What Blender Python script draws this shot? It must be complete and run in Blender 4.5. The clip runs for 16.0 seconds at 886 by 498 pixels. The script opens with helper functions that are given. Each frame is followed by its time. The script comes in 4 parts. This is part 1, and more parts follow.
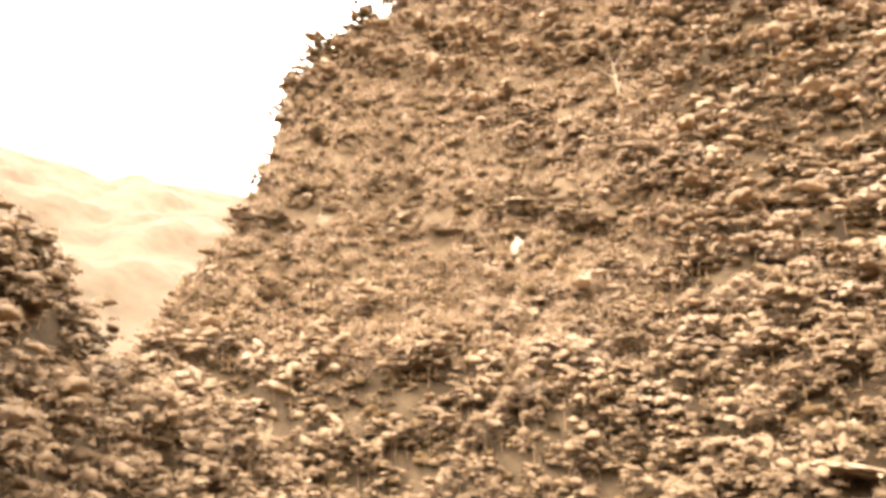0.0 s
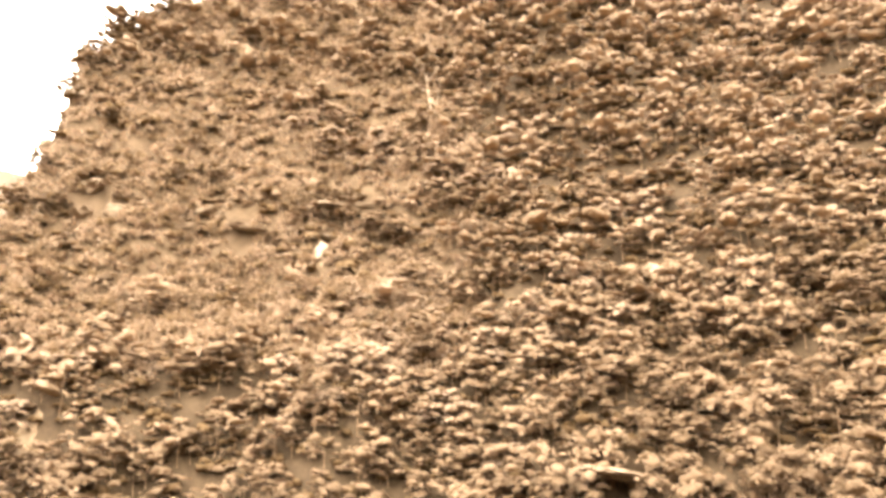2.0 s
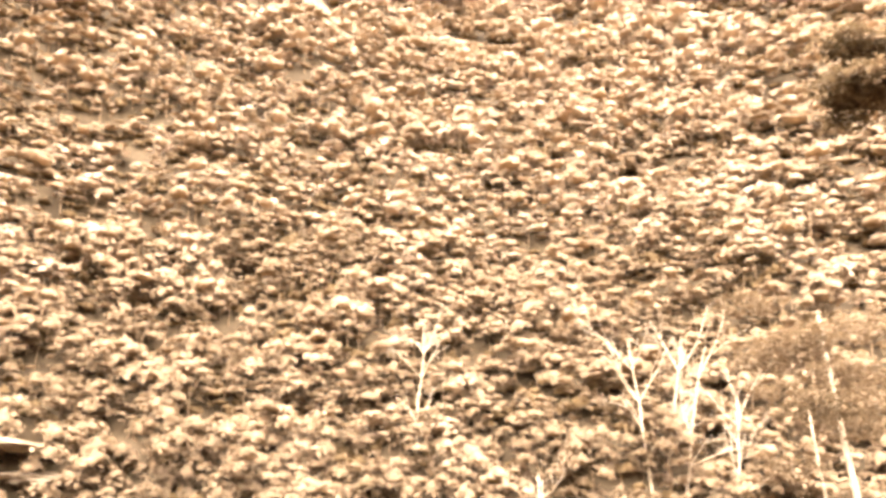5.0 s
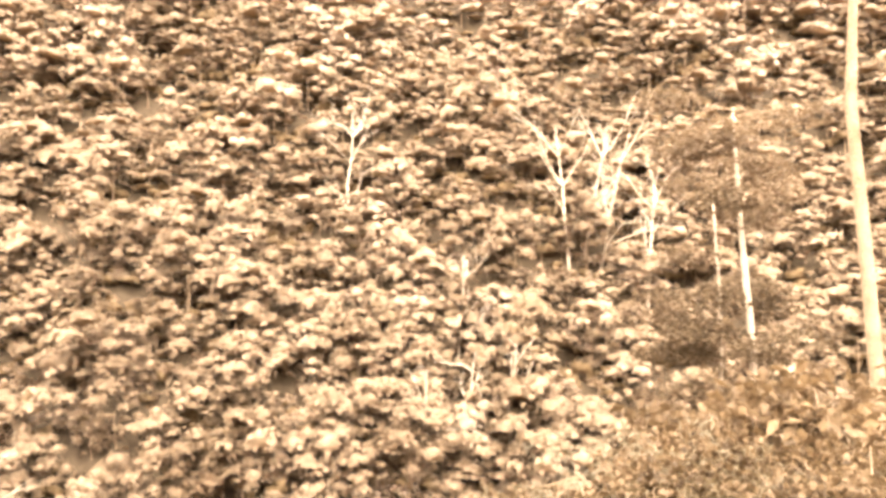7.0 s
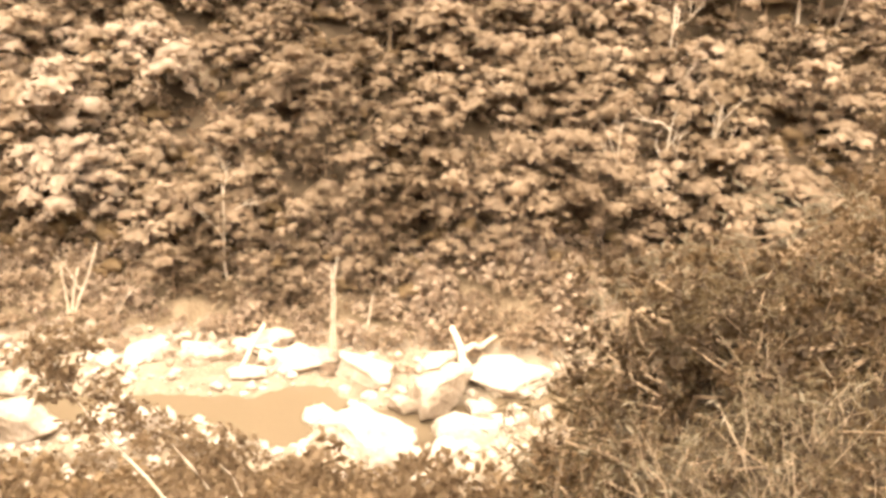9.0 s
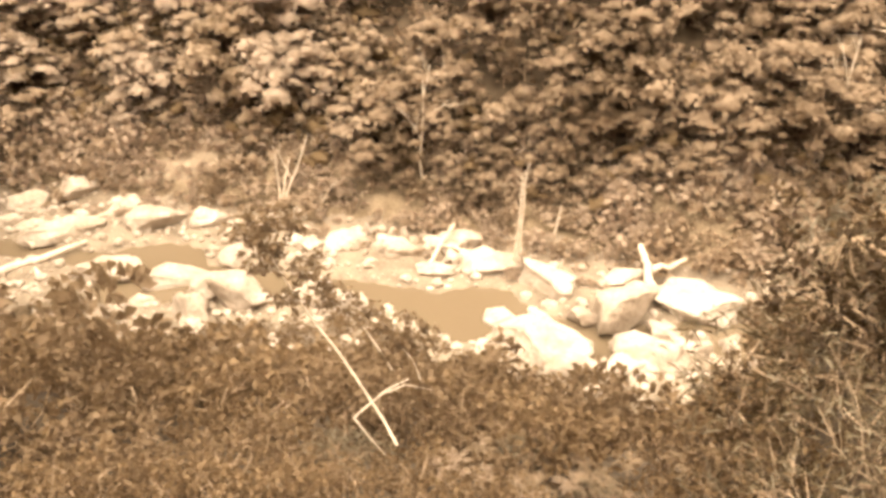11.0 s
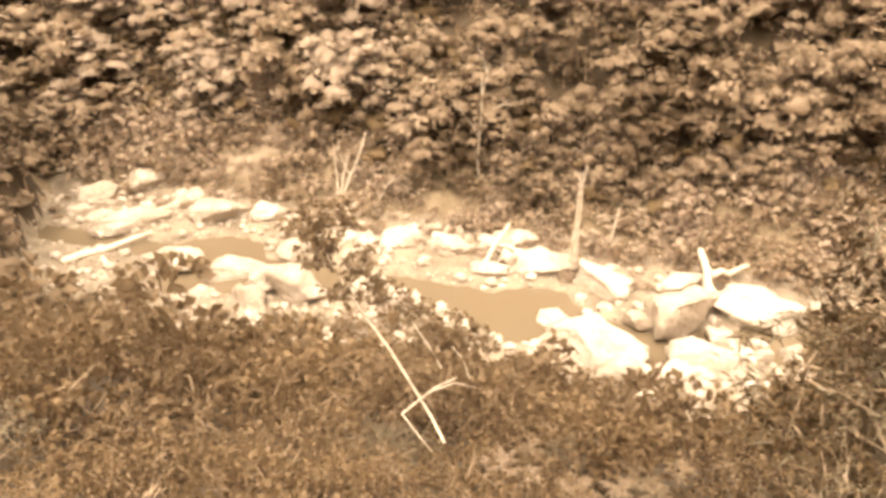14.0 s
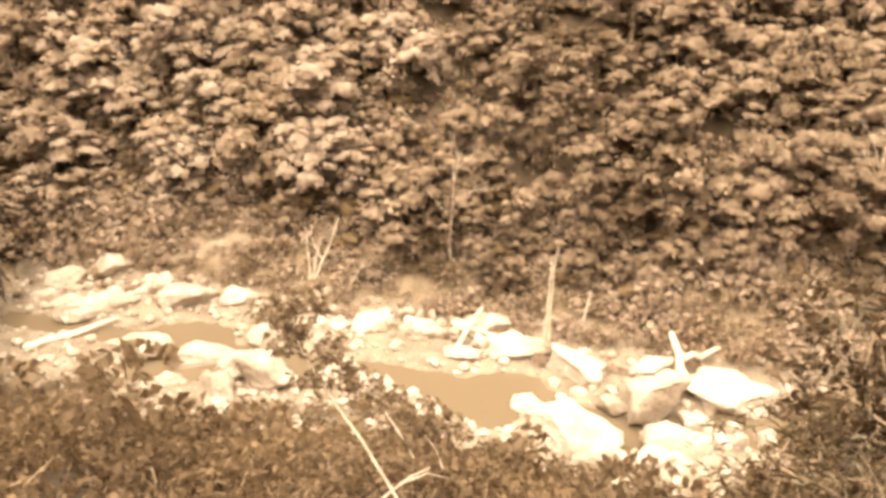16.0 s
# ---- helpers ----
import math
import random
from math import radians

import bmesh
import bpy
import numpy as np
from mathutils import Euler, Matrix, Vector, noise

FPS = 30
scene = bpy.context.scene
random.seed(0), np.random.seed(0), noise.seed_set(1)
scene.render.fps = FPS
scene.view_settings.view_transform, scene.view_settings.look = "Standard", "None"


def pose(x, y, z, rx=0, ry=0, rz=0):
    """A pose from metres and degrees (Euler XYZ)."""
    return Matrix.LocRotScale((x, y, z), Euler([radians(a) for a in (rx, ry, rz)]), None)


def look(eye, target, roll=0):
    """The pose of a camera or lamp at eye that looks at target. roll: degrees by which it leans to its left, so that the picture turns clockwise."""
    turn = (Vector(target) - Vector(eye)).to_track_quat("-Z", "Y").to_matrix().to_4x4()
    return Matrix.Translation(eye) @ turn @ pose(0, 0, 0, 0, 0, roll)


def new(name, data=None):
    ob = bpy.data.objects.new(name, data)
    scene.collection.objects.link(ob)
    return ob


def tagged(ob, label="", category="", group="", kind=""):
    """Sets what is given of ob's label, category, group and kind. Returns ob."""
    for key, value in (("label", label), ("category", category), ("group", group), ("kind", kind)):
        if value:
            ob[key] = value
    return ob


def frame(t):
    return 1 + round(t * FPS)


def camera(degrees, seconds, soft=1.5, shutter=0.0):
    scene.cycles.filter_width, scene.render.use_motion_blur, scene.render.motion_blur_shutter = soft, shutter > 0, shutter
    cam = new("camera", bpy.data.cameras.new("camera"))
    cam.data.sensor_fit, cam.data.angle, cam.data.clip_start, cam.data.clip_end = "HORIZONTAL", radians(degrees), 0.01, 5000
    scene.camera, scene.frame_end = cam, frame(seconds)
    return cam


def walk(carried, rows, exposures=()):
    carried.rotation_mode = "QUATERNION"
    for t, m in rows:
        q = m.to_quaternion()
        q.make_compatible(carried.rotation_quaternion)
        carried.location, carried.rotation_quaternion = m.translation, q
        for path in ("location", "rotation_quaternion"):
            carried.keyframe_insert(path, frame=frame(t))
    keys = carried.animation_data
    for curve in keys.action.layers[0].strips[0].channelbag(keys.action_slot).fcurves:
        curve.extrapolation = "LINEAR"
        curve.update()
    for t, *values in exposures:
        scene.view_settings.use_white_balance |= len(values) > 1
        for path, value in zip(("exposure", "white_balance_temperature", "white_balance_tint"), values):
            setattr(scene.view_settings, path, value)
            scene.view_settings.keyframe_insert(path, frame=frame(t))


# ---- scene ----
import functools

# A lookout over a wooded gorge. z = 0 is the river, +y the first view's heading, azimuths run clockwise from +y.
EYE = 38.0
cam = camera(60.1, 16.0, soft=3.5)
# seconds, yaw, pitch, roll, and the small shift of the eye: x, y, z
ROWS = [
    (0.0, -0.19, 15.46, -0.69, 0, 0, 0),
    (0.5, -2.63, 15.33, -0.60, 0, 0, 0),
    (1.0, -5.75, 15.44, -0.53, 0, 0, 0),
    (1.5, -10.20, 15.75, -0.55, 0, 0, 0),
    (2.0, -15.25, 16.03, -0.41, 0, 0, 0),
    (2.5, -20.85, 16.16, -0.43, 0, 0, 0),
    (3.0, -27.32, 16.19, -0.52, 0, 0, 0),
    (3.5, -34.51, 15.80, -0.44, 0, 0, 0),
    (4.0, -41.54, 15.64, -0.32, 0, 0, 0),
    (4.5, -49.20, 15.08, -0.12, 0, 0, 0),
    (5.0, -56.35, 14.00, 0.10, 0, 0, 0),
    (5.2, -58.79, 13.47, 0.14, 0, 0, 0),
    (7.3, -60.02, -5.33, 0.08, 0.06, -0.24, 0.29),
    (7.5, -58.62, -7.44, -0.04, 0.06, -0.22, 0.27),
    (8.0, -54.36, -12.40, -0.57, 0.05, -0.16, 0.20),
    (8.5, -50.38, -16.91, -0.69, 0.03, -0.10, 0.12),
    (9.0, -46.87, -20.68, -1.04, 0.01, -0.04, 0.05),
    (9.5, -43.00, -23.93, -0.76, 0, 0, 0),
    (10.0, -38.65, -26.09, -0.22, 0, 0, -0.03),
    (12.3, -28.36, -27.66, 0.71, 0.10, -0.05, -0.05),
    (12.5, -28.17, -27.60, 0.92, 0.10, -0.05, -0.05),
    (13.0, -27.81, -27.47, 1.09, 0.10, -0.05, -0.05),
    (13.5, -27.65, -27.44, 0.96, 0.10, -0.05, -0.05),
    (14.0, -27.73, -27.63, 0.96, 0.10, -0.05, -0.05),
    (14.5, -28.11, -27.79, 0.89, 0.10, -0.05, -0.05),
    (15.0, -28.35, -27.44, 0.80, 0.10, -0.05, -0.05),
    (15.5, -29.11, -25.15, 0.64, 0.10, -0.05, -0.03),
    (16.0, -29.68, -21.39, 0.24, 0.10, -0.05, 0.0),
]
EXPOSURES = [(t, stops, warm, 14) for t, stops, warm in [(0.0, 2.2, 6850), (1.5, 2.15, 6900), (2.0, 2.23, 6850), (3.5, 2.83, 6650), (5.0, 2.98, 6580), (7.5, 2.75, 6500), (8.5, 2.28, 6700), (9.0, 1.94, 6850), (10.0, 1.56, 7050), (12.5, 1.66, 7020), (16.0, 1.66, 7020)]]
walk(cam, [(t, pose(x, y, EYE + z, 90 + pitch, roll, yaw)) for t, yaw, pitch, roll, x, y, z in ROWS], EXPOSURES)

# ---- daylight ----
SUN_AZ, SUN_EL = -125.0, 64.0
world = bpy.data.worlds.new("sky")
scene.world = world
world.use_nodes = True
wn = world.node_tree.nodes
sky = wn.new("ShaderNodeTexSky")
sky.sky_type, sky.sun_disc = "NISHITA", False
sky.sun_elevation, sky.sun_rotation = radians(SUN_EL), radians(SUN_AZ)
sky.air_density, sky.dust_density, sky.ozone_density = 0.45, 9.0, 0.0
# a thin, even veil of high cloud whitens the sky
veil = wn.new("ShaderNodeMixRGB")
veil.inputs[0].default_value, veil.inputs[2].default_value = 0.8, (11.2, 10.35, 9.0, 1)
world.node_tree.links.new(sky.outputs["Color"], veil.inputs[1])
world.node_tree.links.new(veil.outputs[0], wn["Background"].inputs["Color"])
wn["Background"].inputs["Strength"].default_value = 0.24
sun_data = bpy.data.lights.new("sun", "SUN")
sun_data.energy, sun_data.angle, sun_data.color = 0.66, radians(0.6), (1.0, 0.93, 0.82)
sun = new("sun", sun_data)
a, e = radians(SUN_AZ), radians(SUN_EL)
sun.matrix_world = look((math.sin(a) * math.cos(e) * 200, math.cos(a) * math.cos(e) * 200, math.sin(e) * 200 + 100), (0, 0, 100))

# ---- materials ----
def material(name, rough=0.8, spec=0.3):
    m = bpy.data.materials.new(name)
    m.use_nodes = True
    p = m.node_tree.nodes["Principled BSDF"]
    p.inputs["Roughness"].default_value = rough
    p.inputs["Specular IOR Level"].default_value = spec
    return m, m.node_tree.nodes, m.node_tree.links, p


def ramp(nodes, stops):
    r = nodes.new("ShaderNodeValToRGB")
    while len(r.color_ramp.elements) < len(stops):
        r.color_ramp.elements.new(0.5)
    for el, (pos, col) in zip(r.color_ramp.elements, stops):
        el.position, el.color = pos, (*col, 1)
    return r


def leaf_material(name, dark, mid, light, rough=0.55, through_light=0.4, vary=0.2):
    """Foliage: every spray of leaves has its own tone, and whole stands drift in colour."""
    m, nodes, links, p = material(name, rough, 0.25)
    geo = nodes.new("ShaderNodeNewGeometry")
    obj = nodes.new("ShaderNodeObjectInfo")
    tex = nodes.new("ShaderNodeTexNoise")
    tex.inputs["Scale"].default_value, tex.inputs["Detail"].default_value = 0.13, 2
    links.new(geo.outputs["Position"], tex.inputs["Vector"])
    add = nodes.new("ShaderNodeMath")
    add.operation = "MULTIPLY_ADD"
    links.new(geo.outputs["Random Per Island"], add.inputs[0])
    add.inputs[1].default_value = vary * 0.6
    drift = nodes.new("ShaderNodeMath")
    drift.operation = "MULTIPLY_ADD"
    links.new(tex.outputs["Fac"], drift.inputs[0])
    drift.inputs[1].default_value, drift.inputs[2].default_value = 1.3, -0.06 + vary * 0.2
    links.new(drift.outputs[0], add.inputs[2])
    add2 = nodes.new("ShaderNodeMath")
    add2.operation = "MULTIPLY_ADD"
    links.new(obj.outputs["Random"], add2.inputs[0])
    add2.inputs[1].default_value = 0.18
    links.new(add.outputs[0], add2.inputs[2])
    fine = nodes.new("ShaderNodeTexNoise")
    fine.inputs["Scale"].default_value, fine.inputs["Detail"].default_value = 3.6, 4
    links.new(geo.outputs["Position"], fine.inputs["Vector"])
    add3 = nodes.new("ShaderNodeMath")
    add3.operation = "MULTIPLY_ADD"
    links.new(fine.outputs["Fac"], add3.inputs[0])
    add3.inputs[1].default_value = 0.4
    links.new(add2.outputs[0], add3.inputs[2])
    rough_up = nodes.new("ShaderNodeBump")
    rough_up.inputs["Strength"].default_value, rough_up.inputs["Distance"].default_value = 0.8, 0.35
    links.new(fine.outputs["Fac"], rough_up.inputs["Height"])
    links.new(rough_up.outputs[0], p.inputs["Normal"])
    r = ramp(nodes, [(0.58, dark), (0.8 + vary * 0.55, mid), (0.97, light)])
    links.new(add3.outputs[0], r.inputs[0])
    links.new(r.outputs["Color"], p.inputs["Base Color"])
    tr = nodes.new("ShaderNodeBsdfTranslucent")
    links.new(r.outputs["Color"], tr.inputs["Color"])
    mix = nodes.new("ShaderNodeMixShader")
    mix.inputs[0].default_value = through_light
    links.new(p.outputs[0], mix.inputs[1])
    links.new(tr.outputs[0], mix.inputs[2])
    links.new(mix.outputs[0], nodes["Material Output"].inputs["Surface"])
    return m


def surface_material(name, stops, scale, rough=0.85, bump=0.4, bump_scale=None, spec=0.3, distance=0.1):
    """Rock, soil, bark: two sizes of mottling and a fine relief."""
    m, nodes, links, p = material(name, rough, spec)
    geo = nodes.new("ShaderNodeNewGeometry")
    obj = nodes.new("ShaderNodeObjectInfo")
    n1, n2 = nodes.new("ShaderNodeTexNoise"), nodes.new("ShaderNodeTexNoise")
    n1.inputs["Scale"].default_value, n1.inputs["Detail"].default_value = scale, 6
    n2.inputs["Scale"].default_value, n2.inputs["Detail"].default_value = scale * 7, 5
    for n in (n1, n2):
        links.new(geo.outputs["Position"], n.inputs["Vector"])
    mixer = nodes.new("ShaderNodeMath")
    mixer.operation = "MULTIPLY_ADD"
    links.new(n2.outputs["Fac"], mixer.inputs[0])
    mixer.inputs[1].default_value = 0.5
    links.new(n1.outputs["Fac"], mixer.inputs[2])
    shift = nodes.new("ShaderNodeMath")
    shift.operation = "MULTIPLY_ADD"
    links.new(obj.outputs["Random"], shift.inputs[0])
    shift.inputs[1].default_value = 0.12
    links.new(mixer.outputs[0], shift.inputs[2])
    r = ramp(nodes, stops)
    links.new(shift.outputs[0], r.inputs[0])
    links.new(r.outputs["Color"], p.inputs["Base Color"])
    b = nodes.new("ShaderNodeBump")
    b.inputs["Strength"].default_value, b.inputs["Distance"].default_value = bump, distance
    links.new(n2.outputs["Fac"], b.inputs["Height"])
    links.new(b.outputs[0], p.inputs["Normal"])
    return m


LEAF_DARK = leaf_material("beech_leaf_dark", (0.159, 0.102, 0.055), (0.185, 0.126, 0.073), (0.286, 0.201, 0.124))
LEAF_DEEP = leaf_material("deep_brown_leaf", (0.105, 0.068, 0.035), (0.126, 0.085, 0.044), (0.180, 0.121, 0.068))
LEAF_MID = leaf_material("beech_leaf", (0.214, 0.147, 0.081), (0.245, 0.171, 0.101), (0.362, 0.263, 0.171))
LEAF_PALE = leaf_material("pale_leaf", (0.319, 0.219, 0.131), (0.331, 0.239, 0.152), (0.417, 0.314, 0.219))
LEAF_SCRUB = leaf_material("scrub_leaf", (0.280, 0.194, 0.112), (0.300, 0.214, 0.132), (0.388, 0.286, 0.196))
LEAF_NEAR = leaf_material("near_leaf", (0.075, 0.045, 0.017), (0.130, 0.081, 0.040), (0.193, 0.128, 0.069), vary=0.4)
# twigs of pad undersides and gap bushes, with crown shade put into the colour
LEAF_SHADED = leaf_material("shaded_twigs", (0.105, 0.066, 0.026), (0.155, 0.098, 0.045), (0.20, 0.13, 0.062))
STAR_LEAF = leaf_material("narrow_leaf", (0.106, 0.070, 0.031), (0.134, 0.096, 0.050), (0.221, 0.178, 0.114), 0.4, vary=0.5)
BARK = surface_material("bark", [(0.4, (0.16, 0.10, 0.05)), (0.9, (0.34, 0.24, 0.15))], 3.0, 0.9, 0.6)
DEADWOOD = surface_material("bleached_wood", [(0.4, (0.319, 0.238, 0.160)), (0.9, (0.611, 0.501, 0.373))], 3.0, 0.8, 0.5)
SOIL = surface_material("forest_soil", [(0.4, (0.022, 0.014, 0.007)), (0.75, (0.050, 0.033, 0.017)), (1.0, (0.09, 0.062, 0.035))], 0.15, 0.95, 0.6)
GRASS = surface_material("bank_grass", [(0.4, (0.055, 0.036, 0.017)), (0.75, (0.12, 0.083, 0.045)), (1.0, (0.22, 0.16, 0.095))], 0.5, 0.95, 0.9, distance=0.3)
HEATH = surface_material("heath_ground", [(0.4, (0.056, 0.037, 0.019)), (0.7, (0.095, 0.064, 0.035)), (1.0, (0.15, 0.105, 0.062))], 0.3, 0.95, 1.0, distance=0.5)
GRAVEL = surface_material("river_gravel", [(0.4, (0.070, 0.049, 0.029)), (0.65, (0.13, 0.097, 0.062)), (0.9, (0.22, 0.168, 0.112))], 0.5, 0.9, 0.8)
EARTH = surface_material("bare_earth", [(0.4, (0.10, 0.069, 0.037)), (0.7, (0.19, 0.136, 0.083)), (1.0, (0.31, 0.24, 0.16))], 0.4, 0.95, 0.9, distance=0.3)
ROCK = surface_material("pale_boulder", [(0.38, (0.15, 0.104, 0.064)), (0.62, (0.29, 0.222, 0.153)), (0.95, (0.44, 0.36, 0.275))], 0.3, 0.8, 0.9, distance=0.3)
CLIFF = surface_material("cliff_rock", [(0.35, (0.09, 0.06, 0.033)), (0.65, (0.17, 0.12, 0.074)), (0.95, (0.28, 0.22, 0.155))], 0.25, 0.9, 0.8)
FARROCK = surface_material("far_slope", [(0.5, (0.046, 0.031, 0.017)), (0.75, (0.078, 0.055, 0.033)), (0.95, (0.105, 0.079, 0.052))], 0.009, 0.95, 0.3)
WATER, wnodes, wlinks, wp = material("river_water", 0.08, 0.5)
wp.inputs["Base Color"].default_value = (0.135, 0.098, 0.058, 1)
wnoise, wbump = wnodes.new("ShaderNodeTexNoise"), wnodes.new("ShaderNodeBump")
wnoise.inputs["Scale"].default_value, wnoise.inputs["Detail"].default_value = 1.2, 4
wbump.inputs["Strength"].default_value, wbump.inputs["Distance"].default_value = 0.25, 0.1
wgeo = wnodes.new("ShaderNodeNewGeometry")
wlinks.new(wgeo.outputs["Position"], wnoise.inputs["Vector"])
wlinks.new(wnoise.outputs["Fac"], wbump.inputs["Height"])
wlinks.new(wbump.outputs[0], wp.inputs["Normal"])

# ---- the lie of the land: height over (azimuth, distance) ----
def curve(az, knots):
    xs, ys = zip(*knots)
    return np.interp(az, xs, ys)


@functools.lru_cache(None)
def wave_set(size, seed):
    g = np.random.default_rng(seed)
    out = []
    for k in range(7):
        w = 2 * math.pi / (size * g.uniform(0.5, 1.6))
        d = g.uniform(0, 2 * math.pi)
        out.append((w * math.cos(d), w * math.sin(d), g.uniform(0, 6.28), g.uniform(0.6, 1.0)))
    return out


def waves(x, y, size, seed):
    """Smooth uneven relief in -1..1, from a few crossed waves."""
    out = np.zeros_like(np.asarray(x, float))
    for wx, wy, phase, gain in wave_set(size, seed):
        out += np.sin(wx * x + wy * y + phase) * gain
    return out / 3.6


FOOT = [(-180, 120), (-25, 125), (-10, 114), (0, 100), (8, 90), (20, 78), (38, 69), (56, 67), (80, 75), (110, 95), (180, 120)]
CREST = [(-180, 2), (-40, 2), (-26, 3.4), (-22.8, 5.0), (-21.3, 7.4), (-19, 11.6), (-16.6, 15.2), (-15.0, 18.0), (-14.8, 19.2), (-13.5, 22.2), (-13.1, 24.6), (-12.9, 26.4), (-11.4, 28.4), (-8.9, 30.3), (-5, 32.4), (5, 38), (20, 42), (60, 38), (100, 36), (130, 25), (180, 10)]
EDGE = [(-180, 0.2), (-40, 0.35), (-10, 0.50), (-3, 0.56), (4, 0.62), (16, 0.69), (31, 0.74), (48, 0.80), (54, 0.74), (58, 0.62), (61.7, 0.46), (65, 0.30), (69, 0.23), (78, 0.17), (88, 0.13), (110, 0.12), (180, 0.2)]
REACH = [(-180, 30), (48, 30), (56, 24), (66, 9), (120, 9), (180, 30)]
FAR = [(-180, 20), (-40, 19.5), (-32, 19.6), (-28, 19.1), (-25, 18.5), (-23.2, 19.2), (-19.6, 18.8), (-16, 18.6), (-5, 17), (20, 18), (180, 20)]
SPUR = [(-180, 24), (-45, 24), (-31, 11.6), (-27, 8.6), (-24.5, 4.6), (-22.5, 2.6), (-17, 1.6), (-11, -3.5), (-5, -13), (0, -24), (10, -40), (180, -40)]
CHANNEL = [(-30, 120), (-12, 106), (0, 86), (8, 74), (20, 66), (34, 60), (45, 56.5), (56, 61), (75, 66), (120, 90)]
POOLS = [(34.5, 60, 5.2, 4.6), (8, 74, 4.5, 6.5), (56, 61, 4.0, 3.2), (45, 54, 2.2, 1.8)]


def slope_rise(az, r):
    """The opposite slope: a scrubby foot, the wooded face and a steep upper face."""
    d = r - curve(az, FOOT)
    steep = curve(az, [(-20, 1.75), (28, 1.75), (60, 0.95), (180, 0.9)])
    rise = np.where(d < 12, 0.6 * d, 7.2 + (d - 12) * 1.0)
    return np.where(d > 82, 77.2 + (d - 82) * steep, rise)


CREST_AZ = np.arange(-180, 180.1, 0.25)
_r = np.arange(60, 460, 1.0)
_el = np.degrees(np.arctan2(slope_rise(CREST_AZ[:, None], _r[None, :]) - EYE, _r[None, :]))
_past = _el > curve(CREST_AZ, CREST)[:, None]
CREST_R = np.where(_past.any(1), _r[_past.argmax(1)], 460.0)
CREST_R = np.convolve(np.pad(CREST_R, 2, "edge"), np.ones(5) / 5, "valid")


def ground_z(az, r):
    az, r = np.broadcast_arrays(np.asarray(az, float), np.asarray(r, float))
    x, y = r * np.sin(np.radians(az)), r * np.cos(np.radians(az))
    # the near bank, falling from the lookout to the river
    reach = curve(az, REACH)
    near = EYE - 2.0 - curve(az, EDGE) * r - 3.5 * ((r - reach) / reach) ** 2 + 3.0 * np.exp(-r / 1.2)
    near = near + 0.5 * waves(x, y, 9, 1) * np.clip(r / 10, 0, 1)
    # the opposite slope up to the crest of its spur
    d = r - curve(az, FOOT)
    relief = 6.5 * waves(x, y, 46, 2) + 2.2 * waves(x, y, 17, 3)
    crest_r = np.interp(az, CREST_AZ, CREST_R)
    face = np.where(r < crest_r, slope_rise(az, r), slope_rise(az, crest_r) - 1.0 * (r - crest_r))
    relief = relief + 2.6 * waves(x, y, 15, 12) * np.clip((17 - az) / 6, 0, 1) * np.clip((d - 40) / 30, 0, 1)
    face = face + relief * np.clip(d / 30, 0, 1) * np.clip((crest_r - r) / 25 + 0.4, 0.2, 1)
    # the spur on this side that comes down from the left
    ridge = curve(az, [(-60, 60), (-31, 75), (-11, 100), (5, 100)])
    spur = EYE + np.tan(np.radians(np.clip(curve(az, SPUR), -40, 40))) * ridge - 0.75 * np.abs(r - ridge) + 1.5 * waves(x, y, 20, 4)
    # the far range
    fr = np.clip((r - 500) / 1100, 0, 1)
    far_el = np.tan(np.radians(curve(az, FAR)))
    far = EYE + far_el * 1600 * (fr ** 0.75) + (26 * waves(x, y, 260, 5) + 9 * waves(x, y, 80, 8)) * fr * (1 - fr) * 4 + 8 * waves(x, y, 120, 9) * fr
    far = far - 0.25 * np.maximum(r - 1600, 0) - 40 * (1 - fr)
    far = np.where(r > 460, far, -1e3)
    # gravel bars with pools and a channel between them
    dip = np.exp(-((r - curve(az, CHANNEL)) / 2.2) ** 2)
    for pa, pr, wa_, wr_ in POOLS:
        dip = np.maximum(dip, np.exp(-(((az - pa) / wa_) ** 2 + ((r - pr) / wr_) ** 2) ** 2))
    bed = 0.45 + 0.22 * waves(x, y, 6, 6) + 0.12 * waves(x, y, 2.4, 7) - 1.3 * dip
    return np.maximum.reduce([near, face, spur, far, bed])


def polar(az, r, z=None):
    """A place from azimuth, distance and height (on the ground if none is given)."""
    if z is None:
        z = float(ground_z(az, r))
    return Vector((r * math.sin(radians(az)), r * math.cos(radians(az)), z))


def aim(az, el, r):
    """The place at a level distance r in a direction from the lookout."""
    return polar(az, r, EYE + r * math.tan(radians(el)))


_rr = np.arange(50, 420, 0.5)


def meet(az, el):
    """The level distance at which a look in that direction meets the opposite slope."""
    hit = ground_z(az, _rr) >= EYE + _rr * math.tan(radians(el))
    return float(_rr[hit.argmax()]) if hit.any() else 300.0


def mesh_object(name, verts, faces, mats, parent=None, index=None, smooth=False):
    me = bpy.data.meshes.new(name)
    verts = np.asarray(verts, np.float32)
    faces = np.asarray(faces)
    n, k = faces.shape
    me.vertices.add(len(verts))
    me.vertices.foreach_set("co", verts.ravel())
    me.loops.add(n * k)
    me.loops.foreach_set("vertex_index", faces.astype(np.int32).ravel())
    me.polygons.add(n)
    me.polygons.foreach_set("loop_start", np.arange(0, n * k, k, dtype=np.int32))
    me.update(calc_edges=True)
    for m in mats:
        me.materials.append(m)
    if index is not None:
        me.polygons.foreach_set("material_index", np.asarray(index, np.int32))
    if smooth:
        me.polygons.foreach_set("use_smooth", np.ones(n, bool))
    me.update()
    ob = new(name, me)
    if parent is not None:
        ob.parent = parent
    return ob


